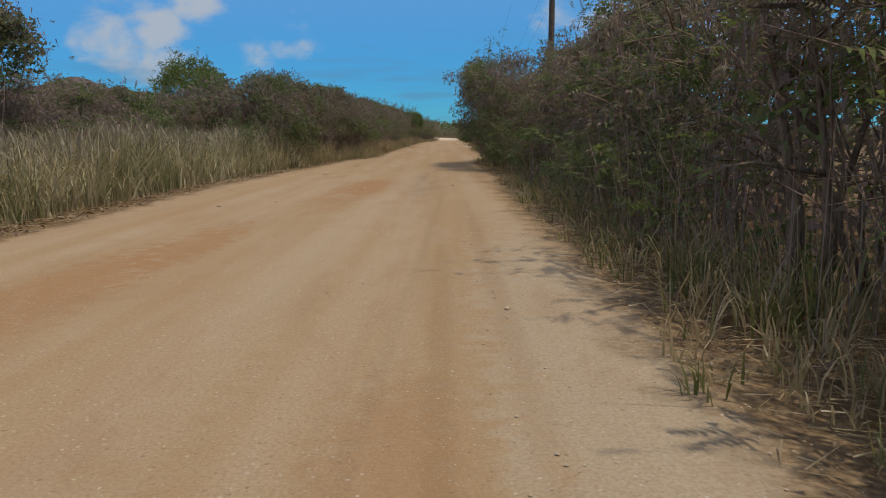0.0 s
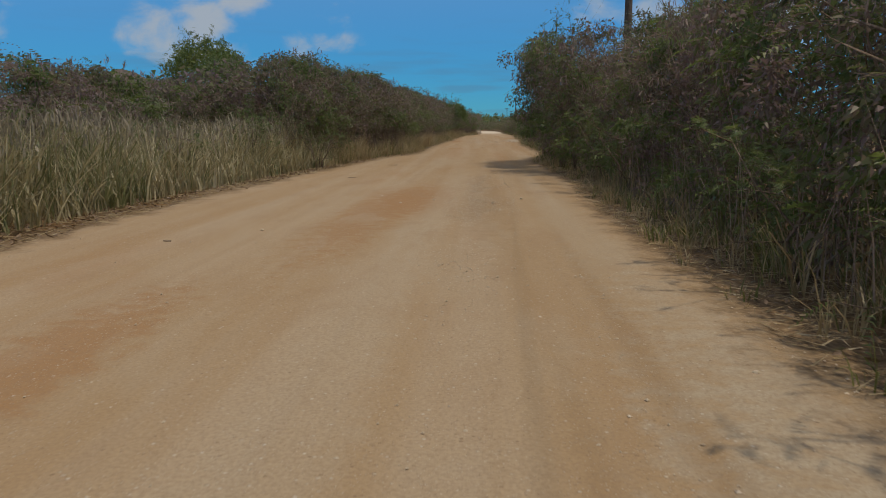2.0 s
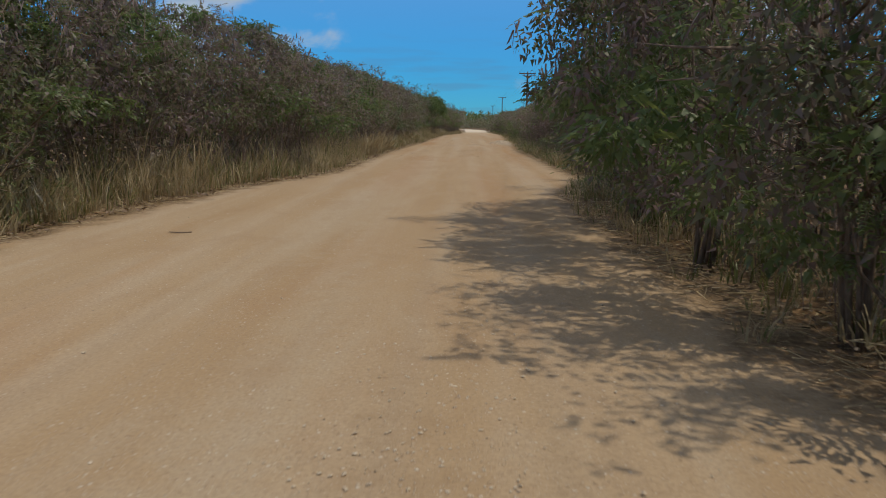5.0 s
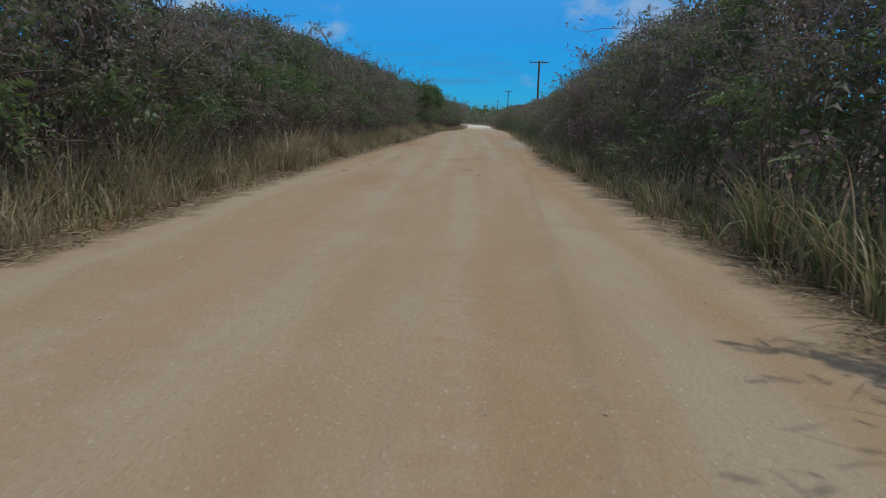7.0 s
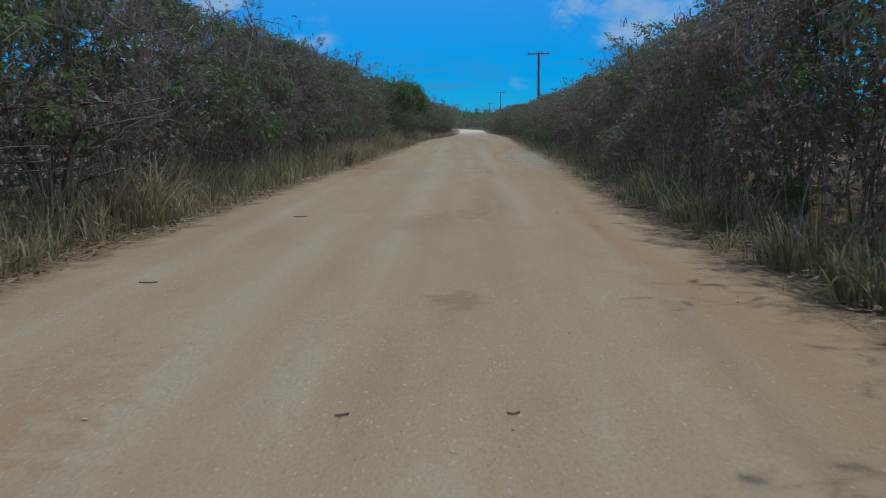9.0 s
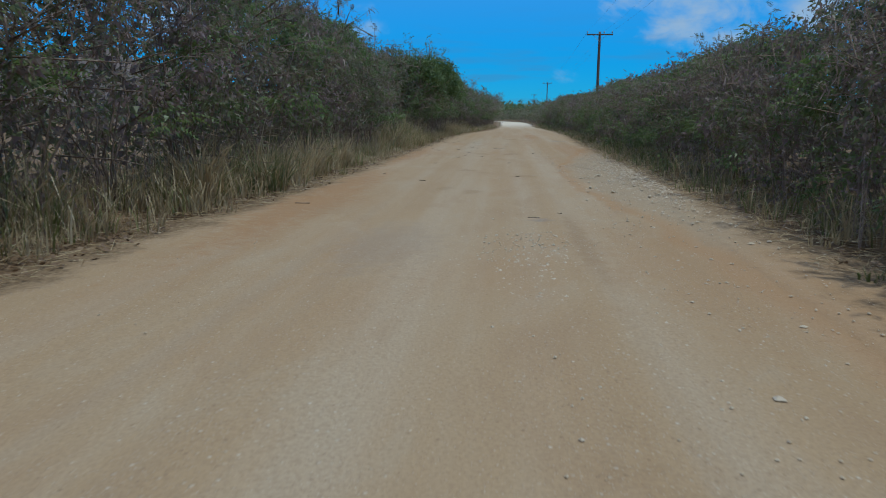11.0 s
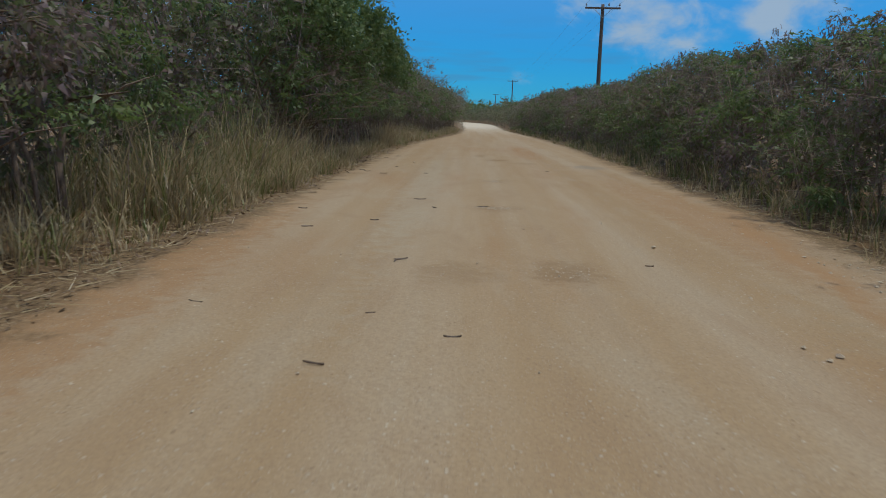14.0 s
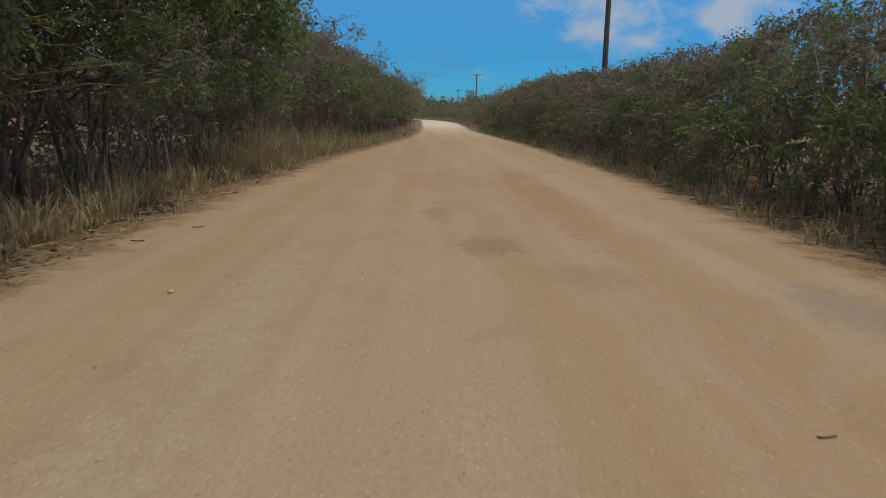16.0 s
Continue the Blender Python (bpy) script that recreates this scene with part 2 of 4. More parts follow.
# stains with their own places: x, y, half width, half length, colour, strength
# the dark brown tone marks ruts, potholes, crack edges and dark patches
ORANGE, PALE, DARK_BROWN = (0.345, 0.190, 0.083), (0.435, 0.350, 0.237), (0.248, 0.157, 0.078)
STAINS = [
    (-1.25, 74.3, 0.5, 1.5, (0.315, 0.240, 0.170), 0.5), (2.9, 90.5, 0.5, 4.5, PALE, 0.55), (0.75, 74.6, 0.12, 1.9, DARK_BROWN, 0.4), (1.7, 73.5, 0.8, 2.5, ORANGE, 0.3),
    (-3.3, 6.6, 0.5, 2.6, ORANGE, 0.8), (-3.0, 9.5, 0.4, 2.2, ORANGE, 0.8), (-2.2, 17.5, 0.5, 4.5, ORANGE, 0.7), (-1.6, 20.0, 0.65, 3.2, ORANGE, 0.85),
    (-0.2, 3.0, 0.35, 1.1, ORANGE, 0.5), (0.95, 4.5, 0.75, 6.5, (0.425, 0.350, 0.245), 0.9), (-0.42, 20.5, 0.36, 6.5, DARK_BROWN, 0.38), (-1.15, 22.0, 0.3, 8.0, PALE, 0.4), (-2.1, 54.9, 0.6, 2.5, ORANGE, 0.5),
    (-3.0, 79.5, 0.55, 5.5, ORANGE, 0.8), (-3.3, 93.0, 0.5, 6.0, ORANGE, 0.75), (2.5, 85.0, 0.95, 10.0, (0.355, 0.270, 0.165), 0.85), (2.5, 98.0, 0.6, 7.0, ORANGE, 0.6),
    (-0.03, 58.8, 0.22, 0.32, DARK_BROWN, 0.7), (-0.85, 93.9, 0.36, 0.5, DARK_BROWN, 0.45), (0.1, 94.1, 0.32, 0.5, DARK_BROWN, 0.6), (0.26, 111.8, 0.36, 0.6, DARK_BROWN, 0.6),
    (-0.25, 114.2, 0.2, 0.8, DARK_BROWN, 0.5), (2.7, 109.2, 0.45, 0.9, (0.27, 0.23, 0.18), 0.7), (1.5, 118.0, 0.5, 6.0, ORANGE, 0.7),
    (-0.02, 5.5, 0.09, 5.5, DARK_BROWN, 0.28), (0.45, 9.0, 0.10, 7.0, DARK_BROWN, 0.3), (-1.3, 9.0, 0.3, 9.0, PALE, 0.35), (0.75, 17.0, 0.35, 7.0, PALE, 0.4),
    (1.0, 110.3, 0.35, 0.5, DARK_BROWN, 0.35), (-1.55, 103.0, 0.32, 9.0, (0.43, 0.350, 0.240), 0.7), (0.42, 76.3, 0.16, 0.16, (0.23, 0.20, 0.17), 0.6), (-1.15, 80.4, 0.17, 0.3, DARK_BROWN, 0.4), (-0.63, 79.9, 0.16, 0.4, DARK_BROWN, 0.4), (0.35, 83.6, 0.3, 0.3, DARK_BROWN, 0.4), (-0.95, 85.2, 0.26, 0.3, DARK_BROWN, 0.45), (-0.6, 84.6, 0.2, 0.25, DARK_BROWN, 0.3),
    (-0.36, 98.7, 0.42, 0.4, DARK_BROWN, 0.3), (-0.1, 103.6, 0.4, 0.5, DARK_BROWN, 0.25), (0.0, 64.5, 0.5, 0.7, DARK_BROWN, 0.35), (-1.9, 36.0, 0.6, 5.0, PALE, 0.4), (0.3, 41.0, 0.35, 7.0, ORANGE, 0.45), (-1.9, 47.0, 0.5, 9.0, ORANGE, 0.4), (1.7, 55.0, 0.5, 6.0, ORANGE, 0.4), (0.5, 66.0, 0.35, 3.0, DARK_BROWN, 0.35), (-0.5, 63.5, 0.5, 1.0, DARK_BROWN, 0.35),
]
wob = link_math(t, "MULTIPLY", link_math(t, "SUBTRACT", medium, 0.5), 2.4)
for sx, sy, hx, hy, tone, much in STAINS:
    away = link_vec(t, "LENGTH", link_vec(t, "MULTIPLY", link_vec(t, "SUBTRACT", p, (sx, sy, 0.0)).outputs[0], (1 / hx, 1 / hy, 0.0)).outputs[0]).outputs["Value"]
    col = link_mix(t, link_range(t, link_math(t, "ADD", away, wob), 1.35, 0.45, 0.0, much), col, tone)
col = link_mix(t, link_range(t, blotch, 0.50, 0.70, 0.0, 0.42), col, (0.330, 0.215, 0.118))
col = link_mix(t, link_range(t, blotch, 0.48, 0.30, 0.0, 0.35), col, (0.430, 0.345, 0.235))
col = link_mix(t, link_range(t, fine, 0.38, 0.66, 0.0, 0.45), col, (0.255, 0.172, 0.104))
# stones of two sizes, thicker in loose strips
loose = link_noise(t, link_vec(t, "MULTIPLY", p, (1.1, 0.12, 1.0)).outputs[0], 1.0, 3.0, 0.5)
grit = None
for size, few in ((95.0, 0.72), (38.0, 0.86)):
    near, tone, pick = grit_cells(size)
    dot = link_math(t, "MULTIPLY", link_range(t, near, 0.42, 0.25), link_range(t, link_math(t, "ADD", pick, link_math(t, "MULTIPLY", loose, 0.5)), few + 0.22, few + 0.30))
    col = link_mix(t, link_math(t, "MULTIPLY", dot, 0.55), col, ramp(t, tone, [(0.0, (0.20, 0.13, 0.08)), (0.35, (0.36, 0.26, 0.16)), (0.7, (0.50, 0.42, 0.31)), (1.0, (0.62, 0.55, 0.45))]))
    grit = dot if grit is None else link_math(t, "ADD", grit, link_math(t, "MULTIPLY", dot, 1.5))
# road past the thicket: bare pale coral, its stronger sun painted into the colour
along_road = t.nodes.new("ShaderNodeSeparateXYZ")
t.links.new(p, along_road.inputs[0])
bare = link_range(t, link_math(t, "ADD", along_road.outputs[1], link_math(t, "MULTIPLY", link_math(t, "SUBTRACT", blotch, 0.5), 60.0)), 138.0, 205.0, 0.0, 0.92)
col = link_mix(t, bare, col, (0.63, 0.535, 0.40))
shelf = t.nodes.new("ShaderNodeAttribute")
shelf.attribute_name = "shoulder"
stony = ramp(t, link_noise(t, p, 26.0, 6.0, 0.7), [(0.3, (0.200, 0.138, 0.082)), (0.5, (0.345, 0.255, 0.158)), (0.7, (0.44, 0.355, 0.245))])
col = link_mix(t, link_math(t, "MULTIPLY", link_range(t, shelf.outputs["Fac"], 0.02, 0.2), link_range(t, shelf.outputs["Fac"], 0.8, 0.2, 0.0, 0.45)), col, ORANGE)
col = link_mix(t, link_range(t, link_math(t, "ADD", shelf.outputs["Fac"], link_math(t, "MULTIPLY", link_math(t, "SUBTRACT", blotch, 0.5), 1.6)), 0.35, 1.05, 0.0, 0.65), col, stony)
gap = t.nodes.new("ShaderNodeAttribute")
gap.attribute_name = "edge_gap"
verge = link_math(t, "ADD", gap.outputs["Fac"], link_math(t, "MULTIPLY", link_math(t, "SUBTRACT", link_noise(t, p, 1.6, 5.0, 0.65), 0.5), 1.5))
mulch = ramp(t, link_noise(t, p, 18.0, 6.0), [(0.3, (0.085, 0.058, 0.034)), (0.5, (0.19, 0.125, 0.068)), (0.72, (0.33, 0.245, 0.145))])
col = link_mix(t, link_range(t, verge, 0.62, 0.12, 0.0, 0.9), col, mulch)
t.links.new(col, b.inputs["Base Color"])
relief(t, b, link_math(t, "ADD", link_math(t, "MULTIPLY", grit, 0.5), link_math(t, "ADD", link_math(t, "MULTIPLY", fine, 0.7), medium)), 0.5, 0.02)

STONE = leaf_material("pale coral pebble", [(0.0, (0.30, 0.21, 0.13)), (0.5, (0.48, 0.38, 0.26)), (1.0, (0.49, 0.40, 0.28))], 0.0, 3.0)


# ---------- mesh helpers ----------
class Soup:
    """Collects loose pieces of one mesh."""

    def __init__(self):
        self.verts, self.faces, self.count = [], [], 0

    def add(self, verts, faces):
        self.verts.append(np.asarray(verts, float).reshape(-1, 3))
        self.faces += [tuple(i + self.count for i in f) for f in faces]
        self.count += len(self.verts[-1])

    def tris(self, verts):
        """Loose triangles, three vertices each."""
        n = len(verts)
        self.verts.append(np.asarray(verts, float))
        self.faces += [(self.count + i, self.count + i + 1, self.count + i + 2) for i in range(0, n, 3)]
        self.count += n

    def tube(self, pts, r0, r1, sides=5):
        pts = np.asarray(pts, float)
        n = len(pts)
        tan = np.gradient(pts, axis=0)
        tan /= np.linalg.norm(tan, axis=1, keepdims=True) + 1e-9
        ref = np.where(np.abs(tan[:, 2:3]) > 0.9, [[1.0, 0, 0]], [[0, 0, 1.0]])
        u = np.cross(tan, ref)
        u /= np.linalg.norm(u, axis=1, keepdims=True) + 1e-9
        v = np.cross(tan, u)
        rad = np.linspace(r0, r1, n)[:, None]
        rings = [pts + rad * (math.cos(a) * u + math.sin(a) * v) for a in np.arange(sides) * 2 * math.pi / sides]
        verts = np.stack(rings, 1).reshape(-1, 3)
        faces = [(i * sides + k, i * sides + (k + 1) % sides, (i + 1) * sides + (k + 1) % sides, (i + 1) * sides + k) for i in range(n - 1) for k in range(sides)]
        faces.append(tuple((n - 1) * sides + k for k in range(sides)))
        faces.append(tuple(reversed(range(sides))))
        self.add(verts, faces)

    def mesh(self, name, mat, smooth=False):
        me = bpy.data.meshes.new(name)
        me.from_pydata(np.concatenate(self.verts).tolist(), [], self.faces)
        me.materials.append(mat)
        if smooth:
            me.polygons.foreach_set("use_smooth", [True] * len(me.polygons))
        return me


def part(name, me, parent, label=""):
    ob = new(name, me)
    ob.parent = parent
    return tagged(ob, label) if label else ob


def unit(v):
    return v / (np.linalg.norm(v, axis=-1, keepdims=True) + 1e-9)


# ---------- plan: edges of the road and heights of the scrub along it ----------
def along(rows):
    ys, vs = zip(*rows)
    return lambda y: np.interp(y, ys, vs)


EDGE_L = along([(-30, -5.9), (10, -5.9), (20, -6.1), (28, -5.7), (36, -5.3), (40, -4.9), (45, -3.95), (52, -4.05), (60, -4.15), (75, -4.0), (80, -3.75), (115, -3.7), (125, -3.4), (140, -2.2), (150, -1.5), (165, -1.15),
                (185, -1.1), (265, -1.8), (290, -5.0), (330, -18.0)])
EDGE_R = along([(-30, 1.65), (18, 1.65), (24, 1.95), (32, 1.8), (38, 1.75), (43, 2.85), (50, 2.8), (65, 2.65), (75, 3.1), (82, 3.35), (95, 3.55), (105, 3.8), (112, 4.05), (120, 4.3), (136, 4.55),
                (150, 4.2), (170, 3.75), (210, 4.5), (235, 4.5), (260, 3.4), (290, -1.0), (330, -11.0)])
TOP_L = along([(-30, 2.9), (30, 3.4), (34, 4.05), (47, 3.95), (51, 3.5), (56, 3.6), (61, 4.25), (70, 4.25), (85, 4.2), (95, 4.4), (101, 4.5), (112, 4.6), (125, 4.5), (138, 4.2), (146, 4.0), (155, 3.7), (175, 4.4), (330, 4.0)])
TOP_R = along([(-30, 3.8), (5, 4.3), (20, 4.0), (36, 4.2), (45, 3.95), (60, 4.1), (68, 3.75), (78, 3.3), (90, 3.15), (108, 3.1), (114, 3.4), (119, 3.4), (125, 3.1), (135, 3.3), (150, 3.6), (166, 3.4), (180, 3.2), (330, 3.0)])

rng = np.random.default_rng(7)

# ---------- ground and road ----------
xs = np.unique(np.concatenate([np.linspace(-1500, -60, 14), np.linspace(-60, 60, 61), np.linspace(60, 1500, 14)]))
ys = np.unique(np.concatenate([np.linspace(-400, -20, 8), np.linspace(-20, 340, 121), np.linspace(340, 3500, 18)]))
gx, gy = np.meshgrid(xs, ys)
gz = -0.11 + np.array([noise.noise((x * 0.15, y * 0.15, 0)) * 0.05 for x, y in zip(gx.ravel(), gy.ravel())]).reshape(gx.shape)
side = np.maximum(EDGE_L(gy) - gx, gx - EDGE_R(gy))
gz += np.clip((side - 0.6) / 1.6, 0, 1) * 0.20
gz += np.clip((side - 60) / 400, 0, 1) * -2.0


def grid_faces(rows, cols):
    return [(i * cols + j, i * cols + j + 1, (i + 1) * cols + j + 1, (i + 1) * cols + j) for i in range(rows - 1) for j in range(cols - 1)]


s = Soup()
s.add(np.stack([gx, gy, gz], -1), grid_faces(*gx.shape))
tagged(new("ground", s.mesh("ground", SOIL, True)), "brown soil strewn with dry grass litter under the scrub", "ground", kind="structure")

ys = np.unique(np.concatenate([np.arange(-12, 130, 0.42), np.arange(130, 330, 1.2)]))
us = np.linspace(-0.10, 1.10, 62)
gy = np.repeat(ys[:, None], len(us), 1)
gx = EDGE_L(gy) + (EDGE_R(gy) - EDGE_L(gy)) * us[None, :]
rag = np.array([noise.fractal((x * 0.9, y * 0.9, 3.0), 1.0, 2.0, 4) for x, y in zip(gx.ravel(), gy.ravel())]).reshape(gx.shape)
rut = np.array([noise.noise((x * 1.4, y * 0.03, 9.0)) for x, y in zip(gx.ravel(), gy.ravel())]).reshape(gx.shape)
bump = np.array([noise.fractal((x * 0.7, y * 0.35, 5.0), 1.0, 2.0, 3) for x, y in zip(gx.ravel(), gy.ravel())]).reshape(gx.shape)
inner = np.minimum(gx - EDGE_L(gy), EDGE_R(gy) - gx)
gz = 0.012 * rut + 0.010 * bump - np.clip(0.22 + 0.42 * rag - inner, 0, 1.2) * 0.13
for hx, hy, hr, hd in ((0.1, 94.1, 0.45, 0.035), (0.26, 111.8, 0.5, 0.03), (-0.03, 58.8, 0.35, 0.025), (-0.85, 93.9, 0.5, 0.02)):
    gz -= hd * np.exp(-((gx - hx) ** 2 + ((gy - hy) * 0.8) ** 2) / (hr * hr))
# worn edge: the packed crown of the road breaks off to a lower, stony shoulder
brink = along([(55, 1.6), (62, 1.45), (70, 1.7), (76, 1.6), (80, 1.25), (83, 1.1), (87.5, 1.3), (90, 1.6), (95, 2.3), (102, 3.2), (130, 4.5)])(gy) + 0.16 * rag
worn = np.clip((gx - brink) / 0.55, 0, 1) * np.interp(gy, [56, 61, 68, 72, 77, 80, 93, 101], [0.0, 0.5, 0.5, 0.35, 0.7, 1.0, 1.0, 0.0])
gz -= worn * (0.022 - 0.015 * bump)
s = Soup()
s.add(np.stack([gx, gy, gz], -1), grid_faces(*gx.shape))
road_mesh = s.mesh("road", ROAD, True)
road_mesh.attributes.new("edge_gap", "FLOAT", "POINT").data.foreach_set("value", inner.ravel().astype(np.float32))
road_mesh.attributes.new("shoulder", "FLOAT", "POINT").data.foreach_set("value", worn.ravel().astype(np.float32))
tagged(new("road", road_mesh), "tan packed dirt road with orange patches and wheel tracks", "road", kind="structure")


# ---------- thicket shrubs ----------
def frond_tris(r, o, d, length, pairs, plen, pwid, droop):
    """Feathered leaves: for each leaf pairs of narrow leaflets along a drooping stalk."""
    n = len(o)
    zed = np.array([0, 0, 1.0])
    side = unit(np.cross(d, zed) + r.normal(0, 0.35, (n, 3)))
    k = (np.arange(pairs) + 1.0) / pairs
    base = o[:, None] + length[:, None, None] * (k[None, :, None] * d[:, None] - (droop[:, None] * k[None] ** 2)[..., None] * zed)
    out = []
    taper = (np.sin(math.pi * (0.25 + 0.6 * k)))[None, :, None]
    for sgn in (-1, 1):
        reach = plen * taper * r.uniform(0.75, 1.2, (n, pairs, 1))
        tip = base + reach * unit(sgn * side[:, None] + 0.45 * d[:, None] - 0.25 * zed + r.normal(0, 0.12, (n, pairs, 3)))
        w = 0.5 * pwid * d[:, None]
        out.append(np.stack([base - w, base + w, tip], 2))
    return np.concatenate(out, 1).reshape(-1, 3)


def shrub_meshes(seed, height, spread, stems, leaf_from, fronds, pairs, size, pods, branches=7, leaf=LEAF, thick=1.0):
    r = np.random.default_rng(seed)
    wood, anchors = Soup(), []
    for i in range(stems):
        az = 2 * math.pi * (i + r.uniform(0, 0.8)) / stems
        out = np.array([math.cos(az), math.sin(az), 0])
        top = height * r.uniform(0.72, 1.0)
        lean = spread * r.uniform(0.25, 0.85)
        ss = np.linspace(0, 1, 7)
        pts = np.outer(ss ** 1.4 * lean, out) + np.outer(ss * top, [0, 0, 1]) + out * 0.12
        pts[1:] += r.normal(0, 0.05 + 0.015 * height, (6, 3)) * [1, 1, 0.3]
        pts[0, 2] = -0.15
        wood.tube(pts[[0, 1, 2, 4, 6]], r.uniform(0.014, 0.030) * thick, 0.006, 4)
        for s_ in r.uniform(0.22, 0.97, branches):
            k = min(int(s_ * 6), 5)
            p0 = pts[k] + (pts[k + 1] - pts[k]) * (s_ * 6 - k)
            a2 = r.uniform(0, 2 * math.pi)
            el = r.uniform(0.1, 1.0)
            d = np.array([math.cos(a2) * math.cos(el), math.sin(a2) * math.cos(el), math.sin(el)])
            d = unit(d + 0.4 * out)
            ln = spread * r.uniform(0.45, 0.95) * (1.15 - 0.5 * s_)
            q = np.linspace(0, 1, 4)
            bp = p0 + np.outer(q * ln, d) - np.outer(q ** 2 * ln * r.uniform(0.0, 0.35), [0, 0, 1]) + r.normal(0, 0.03, (4, 3)) * q[:, None]
            wood.tube(bp[[0, 2, 3]], 0.011 * thick, 0.003, 3)
            anchors += [(bp[j] + (bp[j + 1] - bp[j]) * f, unit(bp[j + 1] - bp[j])) for j in (1, 2) for f in (0.1, 0.4, 0.7)] + [(bp[3], unit(bp[3] - bp[2]))] * 3
            for tw in range(2):
                j = r.integers(1, 4)
                d2 = unit(d + r.normal(0, 0.7, 3))
                l2 = ln * r.uniform(0.3, 0.55)
                tp = bp[j] + np.outer(np.linspace(0, 1, 3) * l2, d2)
                if tw == 0:
                    wood.tube(tp[[0, 2]], 0.0055, 0.002, 3)
                anchors += [(tp[1], d2), (tp[2], d2), (tp[2], d2)]
        anchors += [(pts[6], np.array([0, 0, 1.0]))] * 9 + [(pts[6] * 0.6 + pts[5] * 0.4, out)] * 5 + [(pts[5], out)] * 4
    o = np.array([a[0] for a in anchors])
    d = np.array([a[1] for a in anchors])
    ok = np.nonzero(o[:, 2] > leaf_from)[0]
    weight = 0.35 + (o[ok, 2] / height) ** 1.5
    pick = r.choice(ok, fronds, p=weight / weight.sum())
    dirs = unit(d[pick] * 0.6 + r.normal(0, 0.75, (fronds, 3)) + [0, 0, 0.15])
    L = size * r.uniform(0.7, 1.3, fronds)
    leaves = Soup()
    leaves.tris(frond_tris(r, o[pick] + r.normal(0, 0.05, (fronds, 3)), dirs, L, pairs, size * 0.30, size * 0.40 / pairs + size * 0.015, r.uniform(0.1, 0.7, fronds)))
    made = [("trunk", wood.mesh("trunk", BARK, True)), ("leaves", leaves.mesh("leaves", leaf))]
    if pods:
        hang = Soup()
        pick = r.choice(np.nonzero(o[:, 2] > max(leaf_from, height * 0.35))[0], pods)
        for q in o[pick]:
            q = q + r.normal(0, 0.06, 3)
            for _ in range(3):
                az, ln = r.uniform(0, 6.28), r.uniform(0.09, 0.17)
                w = np.array([math.cos(az), math.sin(az), 0]) * r.uniform(0.007, 0.012)
                e = q + r.normal(0, 0.03, 3)
                mid = e + [w[1] * 3, w[0] * 3, -ln * 0.55]
                end = mid + [r.normal(0, 0.02), r.normal(0, 0.02), -ln * 0.45]
                hang.add([e, mid - w, mid + w, end], [(0, 1, 2), (2, 1, 3)])
        made.append(("pod_tuft", hang.mesh("pod_tuft", POD)))
    return made


VARIANTS = {
    # kind: height, spread, stems, leaf_from, fronds, pairs, frond size, pods, branches, leaf material, number of seeds
    "near": (3.6, 1.35, 6, 0.25, 280, 6, 0.22, 60, 7, LEAF, 6, "feathery green thicket shrub with brown hanging seed pods"),
    "bare": (4.0, 1.20, 9, 0.5, 300, 7, 0.20, 50, 6, LEAF, 3, "half bare thicket shrub with many brown stems"),
    "low": (1.5, 0.95, 5, 0.15, 330, 7, 0.18, 0, 5, LEAF_GREEN, 3, "low fresh green feathery shrub by the road edge"),
    "open": (4.2, 1.55, 6, 1.0, 300, 6, 0.24, 55, 7, LEAF, 6, "tall thicket shrub, bare dark stems under feathery crown"),
    "lush": (5.2, 2.3, 7, 1.5, 680, 6, 0.27, 20, 9, LEAF_GREEN, 3, "tall dark green tree with feathery crown over the road"),
    "back": (3.6, 1.45, 5, 0.3, 240, 4, 0.30, 24, 6, LEAF, 4, "dense scrub shrub with dull green feathery leaves"),
    "old": (4.3, 1.7, 3, 1.5, 330, 7, 0.21, 40, 8, LEAF, 3, "old thicket tree with thick forked brown trunk"),
    "rear": (3.6, 1.5, 4, 0.3, 125, 3, 0.36, 8, 5, LEAF, 4, "dense scrub shrub with dull green feathery leaves"),
    "green": (5.2, 2.3, 6, 0.9, 1000, 6, 0.30, 0, 9, LEAF_BRIGHT, 2, "rounded bright green tree growing out of the scrub"),
    "far": (3.6, 1.9, 3, 0.2, 115, 3, 0.66, 0, 5, LEAF, 4, "distant scrub shrub with dull green crown"),
}
PROTO = {}
tally = {}
seeded = {}


def kind_meshes(kind):
    """The next of a kind's few grown shapes."""
    spec = VARIANTS[kind]
    k = tally[kind] = tally.get(kind, -1) + 1
    key = (kind, k % spec[10])
    if key not in seeded:
        seeded[key] = shrub_meshes(100 + 17 * k + len(kind), *spec[:8], branches=spec[8], leaf=spec[9], thick={"old": 2.6, "lush": 2.0, "open": 1.3}.get(kind, 1.0))
    return key, seeded[key]


def stance(kind, x, y, height, wide):
    turn = Euler([radians(a) for a in (rng.uniform(-4, 4), rng.uniform(-4, 4), rng.uniform(0, 360))])
    return Matrix.LocRotScale((x, y, 0.0), turn, (wide, wide, height / VARIANTS[kind][0]))


